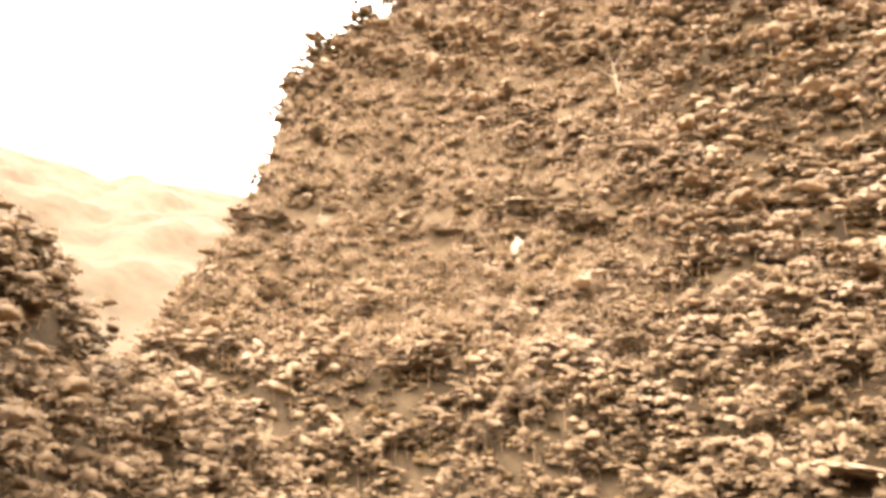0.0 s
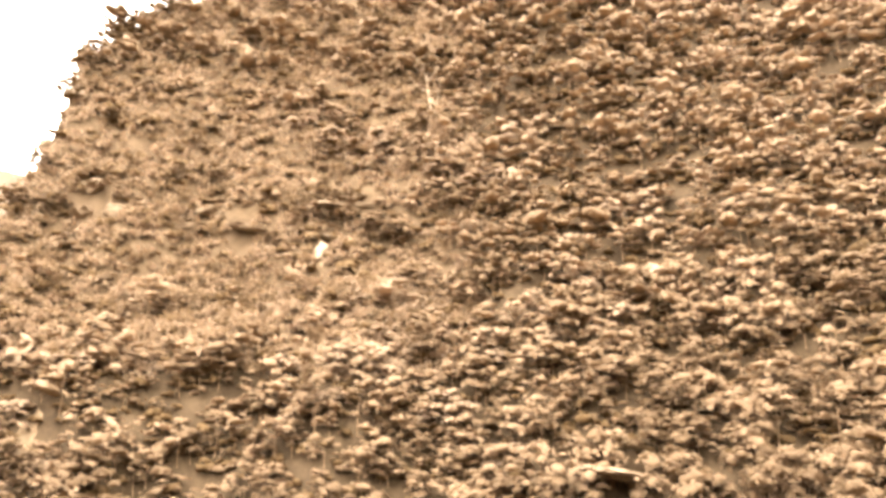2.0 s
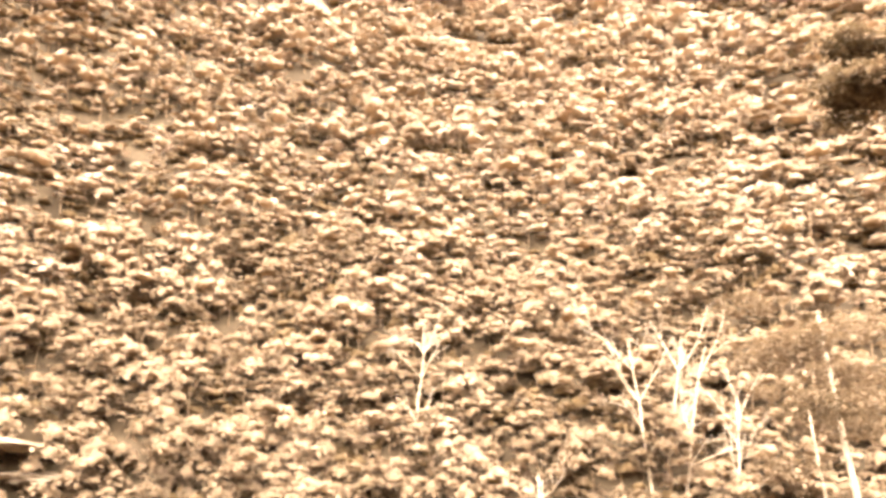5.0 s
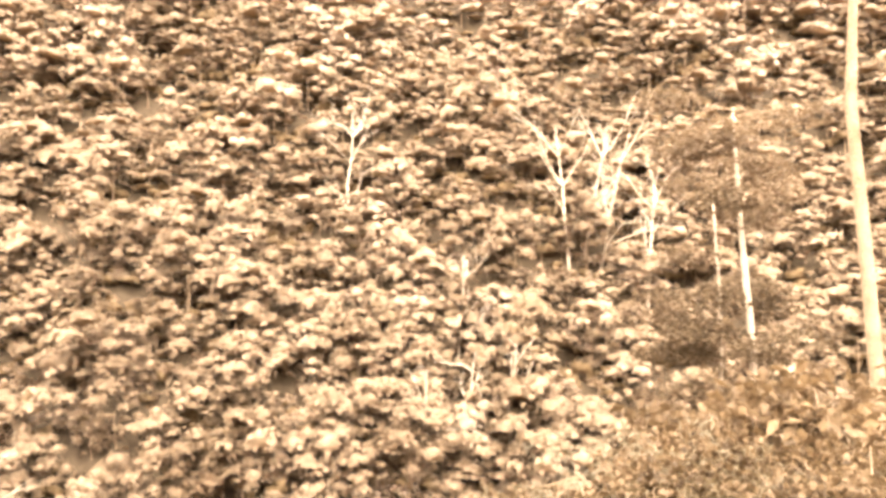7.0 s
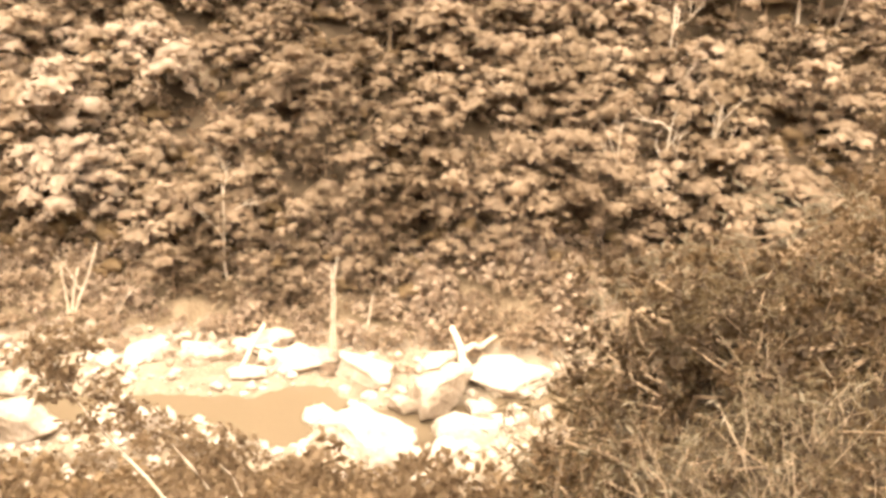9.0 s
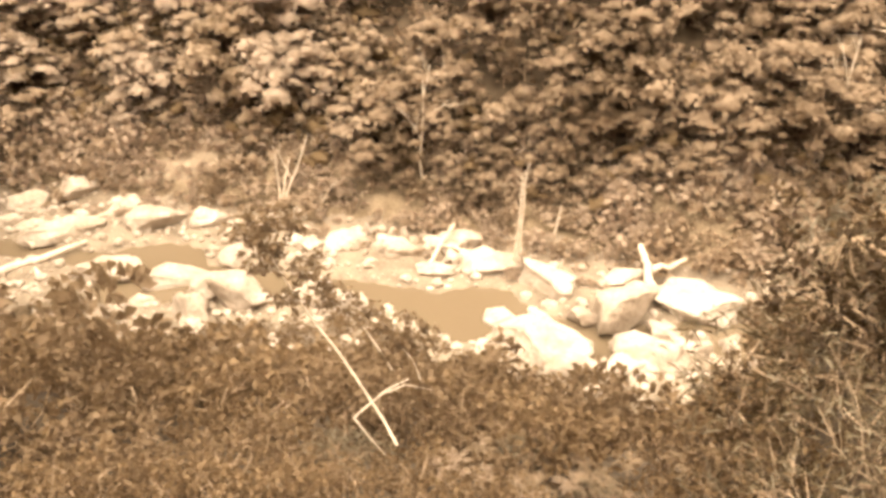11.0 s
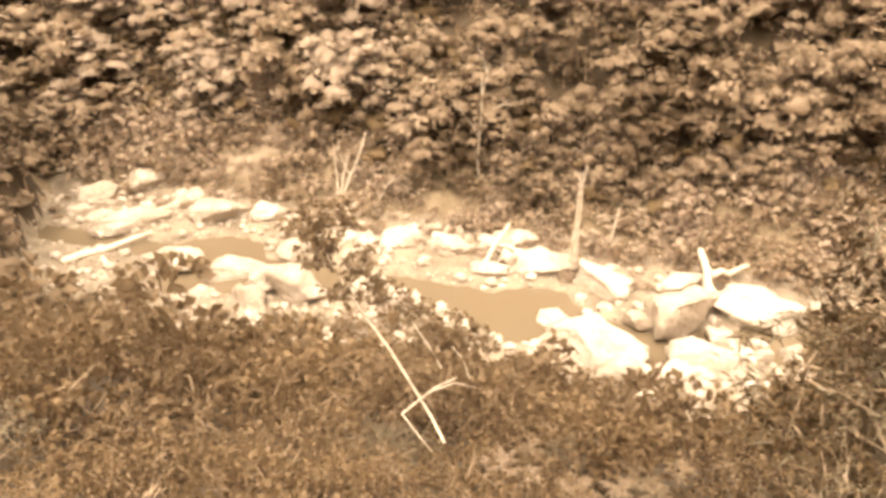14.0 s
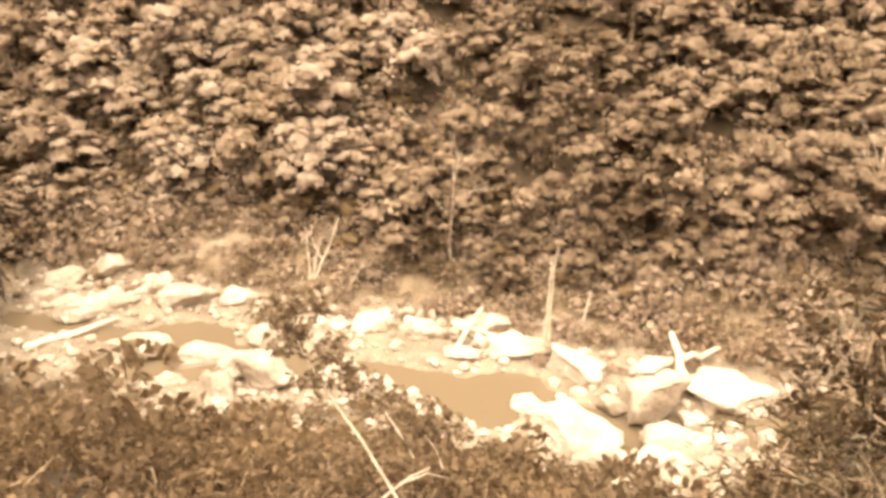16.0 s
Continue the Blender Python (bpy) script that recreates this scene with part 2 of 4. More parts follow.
def place(name, m, label, category, group=""):
    ob = new(name)
    ob.matrix_world = m
    return tagged(ob, label, category, group)


def shared(name, me, parent):
    ob = new(name, me)
    ob.parent = parent
    return ob


def stand_at(p, turn=0.0, size=1.0, tip=0.0):
    return Matrix.Translation(p) @ Euler((tip, 0, turn)).to_matrix().to_4x4() @ Matrix.Scale(size, 4)


# ---- ground: one sheet to the horizon ----
az_lines = np.concatenate([np.arange(-180, -42, 6.0), np.arange(-42, 100, 0.5), np.arange(100, 180, 6.0)])
r_lines = np.concatenate([[0.0], np.arange(0.6, 44, 1.5), np.arange(44, 100, 1.0), np.arange(100, 340, 4.0), np.arange(340, 700, 20), np.arange(700, 1700, 25), [1800, 2200, 3000, 4000]])
A, RR = np.meshgrid(az_lines, r_lines, indexing="ij")
Z = ground_z(A, RR)
gv = np.stack([RR * np.sin(np.radians(A)), RR * np.cos(np.radians(A)), Z], -1).reshape(-1, 3)
na, nr = A.shape
i0 = (np.arange(na)[:, None] * nr + np.arange(nr - 1)[None, :])
i1 = (((np.arange(na) + 1) % na)[:, None] * nr + np.arange(nr - 1)[None, :])
gf = np.stack([i0, i0 + 1, i1 + 1, i1], -1).reshape(-1, 4)
rc = (0.5 * (RR[:, :-1] + RR[:, 1:])).ravel()
zc = (0.25 * (Z[:, :-1] + Z[:, 1:]) + 0.25 * (np.roll(Z, -1, 0)[:, :-1] + np.roll(Z, -1, 0)[:, 1:])).ravel()
xc, yc = gv[gf].mean(1)[:, 0], gv[gf].mean(1)[:, 1]
gi = np.where(rc > 460, 2, np.where((zc < 1.5 + 1.0 * waves(xc, yc, 5, 21)) & (rc > 44) & (rc < 130), 1, 0))
foot_d = rc - curve(np.degrees(np.arctan2(xc, yc)), FOOT)
az_c = np.degrees(np.arctan2(xc, yc))
gi = np.where((gi == 0) & (az_c > -25) & (az_c < 17) & (zc > EYE + rc * 0.12) & (rc > 110), 4, gi)
gi = np.where((gi == 0) & (foot_d > -4) & (foot_d < 11 + 3 * waves(xc, yc, 9, 22)), 3, gi)
ground = mesh_object("ground", gv, gf, [SOIL, GRAVEL, FARROCK, GRASS, HEATH], index=gi, smooth=True)
tagged(ground, "steep gorge slopes of dark forest soil with pale gravel bars", "ground", kind="structure")

# ---- river ----
wa = np.arange(-16, 84, 1.0)
wr = np.linspace(42, 116, 50)
WA, WR = np.meshgrid(wa, wr, indexing="ij")
wv = np.stack([WR * np.sin(np.radians(WA)), WR * np.cos(np.radians(WA)), np.zeros(WA.shape)], -1).reshape(-1, 3)
j0 = np.arange(len(wa) - 1)[:, None] * len(wr) + np.arange(len(wr) - 1)[None, :]
water = mesh_object("water", wv, np.stack([j0, j0 + 1, j0 + len(wr) + 1, j0 + len(wr)], -1).reshape(-1, 4), [WATER], smooth=True)
tagged(water, "shallow brown river pools between pale boulders", "water", kind="structure")


# ---- plant shapes ----
def crown_mesh(g, pads, sprays, tall=1.0, pad_size=0.3, flat=0.55, spray=0.34, m=6, rings=((1.0, 0.0), (0.74, 0.66)), twigs=False, core_size=0.82, lumpy=1.0):
    """A crown of radius 1: a dome of many small ragged pads of foliage in loose tiers, each covered with sprays of leaves."""
    vs, fs, inner, n, nr = [], [], [], 0, len(rings)
    for k in range(pads):
        u = (k + 0.5) / pads
        zc = 1.3 * u - 0.35 if pads > 1 else 0.0
        ang = k * 2.4 + g.uniform(-0.5, 0.5)
        rad = math.sqrt(max(0.0, 1 - min(1.0, zc) ** 2)) * (1 - 0.55 * pad_size) * (g.uniform(0.72, 1.0) if g.uniform() < 0.8 else g.uniform(0.2, 0.6)) if pads > 1 else 0.0
        c = np.array([rad * math.cos(ang), rad * math.sin(ang), tall * zc * 0.85 + g.uniform(-0.06, 0.06)])
        R = pad_size * (0.55 + 1.0 * g.uniform() ** 1.4)
        H = R * flat * g.uniform(0.7, 1.4)
        tilt = g.normal(0, 0.12, 2)
        long_a, long_k = g.uniform(0, 3.14), g.uniform(1.0, 1.3)
        phase = g.uniform(0, 6.28)
        P = []
        for i, (rho, z) in enumerate(rings):
            a1 = (np.arange(m) + 0.5 * i) * 2 * math.pi / m + phase
            rr = R * rho * (core_size + lumpy * g.uniform(-0.28, 0.2, m))
            P.append(np.stack([rr * np.cos(a1), rr * np.sin(a1), H * core_size * (z + lumpy * g.uniform(-0.24, 0.24, m))], -1))
        P = np.concatenate(P + [np.array([[0, 0, H * core_size * g.uniform(0.9, 1.1)], [0, 0, -H * 0.1]])])
        s = sprays
        th = g.uniform(0, 6.283, s)
        z = g.uniform(-0.3, 1.0, s)
        rho = np.sqrt(np.clip(1 - z ** 2, 0, 1)) * g.uniform(0.8, 1.2, s)
        base = np.stack([R * rho * np.cos(th), R * rho * np.sin(th), H * z * g.uniform(0.85, 1.15, s)], -1)
        nrm = np.stack([rho * np.cos(th) * 0.8, rho * np.sin(th) * 0.8, z + 0.45], -1)
        nrm /= np.linalg.norm(nrm, axis=1)[:, None]
        nrm += g.normal(0, 0.27, (s, 3))
        nrm /= np.linalg.norm(nrm, axis=1)[:, None]
        t1 = np.cross(nrm, g.normal(0, 1, (s, 3)))
        t1 /= np.linalg.norm(t1, axis=1)[:, None] + 1e-9
        t2 = np.cross(nrm, t1)
        L = R * (spray * g.uniform(0.6, 1.4, s))[:, None]
        T = np.stack([base - t2 * L * 0.55 - t1 * L * 0.5, base + t2 * L * 0.55 - t1 * L * 0.35, base + t1 * L * 0.8], 1).reshape(-1, 3)
        both = np.concatenate([P, T])
        d = np.array([math.cos(long_a), math.sin(long_a), 0.0])
        both = both + np.outer(both @ d, d) * (long_k - 1)
        both[:, 2] += both[:, 0] * tilt[0] + both[:, 1] * tilt[1]
        both += c
        q = np.arange(m)
        q1 = (q + 1) % m
        F = []
        for i in range(nr - 1):
            lo, hi = i * m, (i + 1) * m
            F += [np.stack([lo + q, lo + q1, hi + q], -1), np.stack([lo + q1, hi + q1, hi + q], -1)]
        top = (nr - 1) * m
        F += [np.stack([top + q, top + q1, np.full(m, nr * m)], -1), np.stack([q1, q, np.full(m, nr * m + 1)], -1), np.arange(3 * s).reshape(s, 3) + len(P)]
        F = np.concatenate(F)
        vs.append(both)
        fs.append(F + n)
        # the underside fan of each pad is flagged for the darker shade colour
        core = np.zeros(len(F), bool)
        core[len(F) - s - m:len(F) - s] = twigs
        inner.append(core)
        n += len(both)
    return np.concatenate(vs), np.concatenate(fs), np.concatenate(inner)


def tube(points, radii, sides=5):
    """A tapered tube along a line of points. Returns vertices and triangles."""
    P, n = np.asarray(points, float), len(points)
    a = np.arange(sides) * 2 * math.pi / sides
    V, F = [], []
    for i in range(n):
        t = P[min(i + 1, n - 1)] - P[max(i - 1, 0)]
        t = t / (np.linalg.norm(t) + 1e-9)
        u = np.cross(t, (0.31, 0.95, 0.05) if abs(t[2]) > 0.9 else (0, 0, 1.0))
        u /= np.linalg.norm(u) + 1e-9
        w = np.cross(t, u)
        V.append(P[i] + radii[i] * (np.cos(a)[:, None] * u + np.sin(a)[:, None] * w))
        if i:
            q = np.arange(sides)
            q1 = (q + 1) % sides
            b0, b1 = (i - 1) * sides, i * sides
            F += [np.stack([b0 + q, b0 + q1, b1 + q1], -1), np.stack([b0 + q, b1 + q1, b1 + q], -1)]
    V.append(P[-1:])
    q = np.arange(sides)
    F.append(np.stack([(n - 1) * sides + q, (n - 1) * sides + (q + 1) % sides, np.full(sides, n * sides)], -1))
    return np.concatenate(V), np.concatenate(F)


def gather(pieces):
    vs, fs, n = [], [], 0
    for V, F in pieces:
        vs.append(V)
        fs.append(F + n)
        n += len(V)
    return np.concatenate(vs), np.concatenate(fs)


def limb(g, base, way, length, radius, depth, spread=0.7, sides=5, bend=0.16):
    """A crooked limb with side limbs: a list of tubes, itself first."""
    way = np.asarray(way, float) / np.linalg.norm(way)
    pts, p, d = [np.asarray(base, float)], np.asarray(base, float), way
    for k in range(4):
        d = d + g.normal(0, bend, 3) + np.array([0, 0, 0.05])
        d /= np.linalg.norm(d)
        p = p + d * length / 4
        pts.append(p)
    rad = radius * np.array([1, 0.82, 0.65, 0.48, 0.22])
    out = [tube(pts, rad, sides)]
    if depth > 0:
        for k in range(int(g.integers(2, 5))):
            i = int(g.integers(1, 4))
            q = pts[i] + (pts[i + 1] - pts[i]) * g.uniform(0, 1)
            side = g.normal(0, 1, 3)
            side -= d * (side @ d)
            side /= np.linalg.norm(side)
            out += limb(g, q, d + side * g.uniform(0.6, 1.3) * spread + np.array([0, 0, 0.15]), length * g.uniform(0.4, 0.65), rad[i] * 0.6, depth - 1, spread, max(3, sides - 1), bend)
    return out


def stem_mesh(g, height, radius, sides=5, bends=4, lean=0.06):
    off = np.cumsum(g.uniform(-lean, lean, (bends, 2)), 0) * height * 0.5
    off[0] = 0
    t = np.linspace(0, 1, bends)
    return tube(np.stack([off[:, 0], off[:, 1], t * height], -1), radius * (1 - 0.7 * t), sides)


def leaf_cluster(g, centres, ways, per, length, width, cup=0.5):
    """Rosettes of folded leaves at twig ends: two triangles a leaf."""
    n = len(centres)
    C, W = np.repeat(centres, per, 0), np.repeat(ways, per, 0)
    m = n * per
    d = W * g.uniform(0.1, 1.0, (m, 1)) * cup * 2 + g.normal(0, 0.75, (m, 3))
    d /= np.linalg.norm(d, axis=1)[:, None]
    s = np.cross(d, g.normal(0, 1, (m, 3)))
    s /= np.linalg.norm(s, axis=1)[:, None] + 1e-9
    up = np.cross(s, d)
    L = length * g.uniform(0.6, 1.25, (m, 1))
    B = C + g.normal(0, length * 0.25, (m, 3))
    V = np.stack([B, B + d * L * 0.5 + s * width + up * width * 0.4, B + d * L - np.array([0, 0, 0.15]) * L, B + d * L * 0.5 - s * width + up * width * 0.4], 1).reshape(-1, 3)
    k = np.arange(m)[:, None] * 4
    F = np.concatenate([k + np.array([[0, 1, 2]]), k + np.array([[0, 2, 3]])])
    return V, F


def shrub_mesh(g, clusters, per, leaf, width, lumps=6, squash=0.8):
    """Foliage and stems of a shrub of radius 1, lumpy and gapped."""
    lc = g.normal(0, 1, (lumps, 3))
    lc[:, 2] = np.abs(lc[:, 2]) * 0.6 + 0.1
    lc /= np.linalg.norm(lc, axis=1)[:, None]
    lc *= g.uniform(0.35, 0.65, (lumps, 1))
    which = g.integers(0, lumps, clusters)
    w = g.normal(0, 1, (clusters, 3))
    w[:, 2] += 0.45
    w /= np.linalg.norm(w, axis=1)[:, None]
    C = lc[which] + w * g.uniform(0.3, 0.55, (clusters, 1))
    C[:, 2] = C[:, 2] * squash + 0.25
    V, F = leaf_cluster(g, C, w, per, leaf, width)
    stems = []
    for c in lc:
        mid = np.array([c[0] * 0.4, c[1] * 0.4, 0.3]) + g.normal(0, 0.06, 3)
        stems.append(tube([np.array([c[0] * 0.1, c[1] * 0.1, -0.35]), mid, np.array([c[0], c[1], c[2] * squash + 0.3])], [0.035, 0.025, 0.012], 4))
    for i in g.integers(0, clusters, 12):
        c = lc[which[i]]
        stems.append(tube([np.array([c[0], c[1], c[2] * squash + 0.25]), C[i] * 1.04], [0.012, 0.005], 3))
    return (V, F), gather(stems)


def scatter(az0, az1, r0, r1, spacing, g, grow=0.0):
    """Jittered places over a stretch of the plan, wider apart with distance where grow is set."""
    out, r = [], r0
    while r < r1:
        step = spacing * (1 + grow * max(0.0, r - 150) / 100)
        da = math.degrees(step / r)
        az = az0 + g.uniform(0, da)
        while az < az1:
            out.append((az + g.uniform(-0.45, 0.45) * da, r + g.uniform(-0.45, 0.45) * step, step / spacing))
            az += da
        r += step * 0.8
    return out


class Stand:
    """Many plants or stones gathered into one mesh."""

    def __init__(self):
        self.v, self.f, self.i, self.n = [], [], [], 0

    def add(self, V, F, where, size, turn, tone, squash=1.0):
        c, s = math.cos(turn), math.sin(turn)
        P = np.empty_like(V)
        P[:, 0] = (V[:, 0] * c - V[:, 1] * s) * size + where[0]
        P[:, 1] = (V[:, 0] * s + V[:, 1] * c) * size + where[1]
        P[:, 2] = V[:, 2] * size * squash + where[2]
        self.v.append(P)
        self.f.append(F + self.n)
        self.i.append(np.broadcast_to(tone, len(F)))
        self.n += len(V)

    def make(self, name, mats):
        return mesh_object(name, np.concatenate(self.v), np.concatenate(self.f), mats, index=np.concatenate(self.i), smooth=True)


def mesh_data(name, VF, mat, smooth=False):
    mats, index = ([mat, LEAF_SHADED], VF[2]) if len(VF) > 2 else ([mat], None)
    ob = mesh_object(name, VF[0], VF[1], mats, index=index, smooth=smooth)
    me = ob.data
    bpy.data.objects.remove(ob)
    return me


# ---- bare slips and openings in the wood: azimuth, elevation, half width and half height in degrees ----
SLIPS = [(29.0, -6.6, 1.5, 1.5), (30.3, -8.3, 0.9, 0.9), (46.2, 30.6, 2.2, 0.8), (77.0, 29.0, 1.4, 0.6), (80.6, 27.2, 1.3, 0.7), (5.0, -20.4, 3.5, 0.8), (12.5, -19.9, 3.8, 1.1), (24.5, -19.0, 1.2, 0.9), (5.8, 15.2, 0.6, 0.7), (-12.5, 2.2, 0.6, 1.2)]
OPEN = []
for az, el, ha, he in SLIPS:
    g = np.random.default_rng(int(az * 10) % 97 + 3)
    r = meet(az, el)
    z_top, z_low = EYE + r * math.tan(radians(el + he)), EYE + r * math.tan(radians(el - he))
    half_r = max(1.5, (meet(az, el + he) - meet(az, el - he)) / 2)
    OPEN.append((az, r, ha, half_r))
    n_out, rings = 22, 6
    th = np.arange(n_out) * 2 * math.pi / n_out
    edge = 1 + 0.22 * np.sin(3 * th + az) + 0.12 * np.sin(7 * th) + g.uniform(-0.1, 0.1, n_out)
    rows = []
    for k in range(rings + 1):
        f = k / rings
        pa, pr = az + ha * f * edge * np.cos(th), r + half_r * f * edge * np.sin(th)
        rows.append(np.stack([pr * np.sin(np.radians(pa)), pr * np.cos(np.radians(pa)), ground_z(pa, pr) + 0.45 * (1 - f ** 4) - 0.08 + g.uniform(-0.1, 0.1, n_out) * (1 - f)], -1))
    V = np.concatenate(rows)
    k = np.arange(rings)[:, None] * n_out
    q, q1 = np.arange(n_out)[None, :], (np.arange(n_out)[None, :] + 1) % n_out
    F = np.stack([k + q, k + q1, k + n_out + q1, k + n_out + q], -1).reshape(-1, 4)
    slip = mesh_object("landslip", V, F, [EARTH], smooth=True)
    tagged(slip, "pale bare slip of gravel on the wooded slope", "landslip", "bare slips", kind="structure")

OPEN += [(29.2, meet(29.2, -2.4), 2.3, 3.0), (29.6, meet(29.6, -9.8), 1.6, 3.0)]
OPEN += [(az, meet(az, el), ha, 1.2) for az, el, ha in [(-10.4, 17.9, 1.5), (-0.4, 17.3, 1.2), (7.8, 18.2, 2.6), (5.8, 16.0, 0.7)]]


def in_opening(az, r, front=4.0):
    for oa, orr, ha, hr in OPEN:
        if abs(az - oa) < ha * 0.8 and orr - hr - (7.0 if 0 < oa < 40 and front > 3.5 and orr < 120 else front) < r < orr + hr * 0.9:
            return True
    return False


# ---- forest on the opposite slope ----
g = np.random.default_rng(11)
MID_CROWNS = [crown_mesh(g, int(g.integers(10, 13)), 20, g.uniform(0.8, 1.35), 0.345, 0.6, 0.35, 5, core_size=0.82, lumpy=1.5) for _ in range(14)]
FAR_CROWNS = [crown_mesh(g, int(g.integers(7, 9)), 7, g.uniform(0.75, 1.15), 0.39, 0.52, 0.4, 5, lumpy=1.4) for _ in range(12)]
HEATH_BUSHES = [shrub_mesh(g, 16, 3, 0.52, 0.23, int(g.integers(3, 6)), g.uniform(0.7, 1.1))[0] for _ in range(12)]
STEMS = [stem_mesh(g, 1.0, 0.024, 4, 3) for _ in range(5)]
NEAR_STEMS = [mesh_data("trunk", gather([stem_mesh(g, 1.25, 0.034, 6, 5, 0.1)] + [t for _ in range(4) for t in limb(g, (0, 0, g.uniform(0.5, 0.8)), (g.normal(), g.normal(), 0.8), 0.5, 0.012, 0)]), BARK) for _ in range(5)]
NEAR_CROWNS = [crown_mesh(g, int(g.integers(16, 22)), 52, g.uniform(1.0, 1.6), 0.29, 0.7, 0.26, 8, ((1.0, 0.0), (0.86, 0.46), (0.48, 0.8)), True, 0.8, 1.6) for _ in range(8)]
UNDER = [crown_mesh(g, 2, 8, 0.3, 0.75, 0.7, 0.4, 5, lumpy=1.4) for _ in range(8)]
TONES = [(LEAF_DARK, "dark-leaved"), (LEAF_MID, "brown-leaved"), (LEAF_PALE, "pale-leaved")]
NEAR_CROWN_DATA = [[mesh_data("crown", c, m, True) for m, _ in TONES] for c in NEAR_CROWNS]


def beech(p, size, height, turn, tone, g):
    """A tiered beech: a bare crooked trunk and a crown of flat leafy pads."""
    tree = place("beech_tree", stand_at(p, turn), f"{TONES[tone][1]} tiered beech tree on the slope above the river", "tree", "beeches above the river")
    trunk = shared("trunk", NEAR_STEMS[int(g.integers(5))], tree)
    trunk.matrix_local = Matrix.Translation((0, 0, -0.5)) @ Matrix.Diagonal((height, height, height * 1.05, 1))
    crown = shared("crown", NEAR_CROWN_DATA[int(g.integers(8))][tone], tree)
    crown.matrix_local = Matrix.Translation((0, 0, height)) @ Matrix.Diagonal((size, size, size * g.uniform(0.85, 1.2), 1))


def leaf_tone(az, el, x, y, g):
    """0 dark, 1 middle, 2 pale: by stand, as on the slope, and by height in place of haze."""
    v = 0.5 * float(waves(x, y, 40, 31)) + g.uniform(-0.6, 0.6)
    if 3 < az < 28 and -20 < el < -8:
        v += 1.0
    if az > 28 and el < 9:
        v -= 0.25
    if 58 < az < 78 and -13 < el < 2:
        v += 0.35
    if 11 < az < 22 and 20.5 < el < 24.5 or 2 < az < 10 and 22.5 < el < 26:
        v += 1.0
    if 3 < az < 12 and 2.5 < el < 12:
        v += 0.7
    if -14 < az < 5 and el > 27.5:
        v -= 0.7
    if 10 < az < 25 and 25 < el < 30 or 33 < az < 45 and -16 < el < -4:
        v -= 0.35
    # haze put into leaf tone: high trees paler, low ones darker
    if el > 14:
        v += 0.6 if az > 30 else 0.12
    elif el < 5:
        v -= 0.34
    return 0 if v < -0.12 else 1 if v < 0.42 else 2


forest, near_count = Stand(), 0
for az, r, s in scatter(-26, 97, 66, 335, 4.05, g, 0.36):
    d = r - float(curve(az, FOOT))
    crest_r = float(np.interp(az, CREST_AZ, CREST_R))
    if d < (5.5 if az > 24 else 9) or r > crest_r + (1 if az < 0 else 5) or in_opening(az, r):
        continue
    x, y = r * math.sin(radians(az)), r * math.cos(radians(az))
    z = float(ground_z(az, r))
    el = math.degrees(math.atan2(z - EYE, r))
    if el > 36 or az < 13 and 7 < el < 27.5 and g.uniform() < 0.88 or az < 17 and el > 7 and g.uniform() < 0.4:
        continue
    size = s * float(g.choice([g.uniform(4.0, 5.2), g.uniform(1.6, 2.4), g.uniform(2.8, 4.0)], p=[0.18, 0.2, 0.62]))
    if d < 10:
        size *= 0.6
    h = size * g.uniform(0.7, 1.25)
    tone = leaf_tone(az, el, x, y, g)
    if d < 36 and 0 < az < 76 and near_count < 300:
        near_count += 1
        beech((x, y, z), size, h, g.uniform(0, 6.28), tone, g)
        continue
    V, F, inner = (MID_CROWNS if r < 145 else FAR_CROWNS)[int(g.integers(12))]
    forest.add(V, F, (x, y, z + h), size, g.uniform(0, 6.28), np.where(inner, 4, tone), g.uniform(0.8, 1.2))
    if r < 190:
        V, F = STEMS[int(g.integers(5))]
        forest.add(V, F, (x, y, z - 0.5), h * 1.3, g.uniform(0, 6.28), 3)
for az, lift in [(-13.2, 0.0), (-12.7, 1.2), (-12.0, 0.5), (-11.2, 1.0), (-10.2, 0.4), (-9.2, 1.0), (-7.8, 0.6), (-6.5, 1.0), (-14.4, 0.0), (-15.6, 0.0)]:
    r = float(np.interp(az, CREST_AZ, CREST_R)) - 1
    V, F, inner = NEAR_CROWNS[int(g.integers(8))]
    size = g.uniform(3.2, 4.4)
    p = polar(az, r)
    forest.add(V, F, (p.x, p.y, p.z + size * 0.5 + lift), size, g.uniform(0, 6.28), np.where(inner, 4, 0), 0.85)
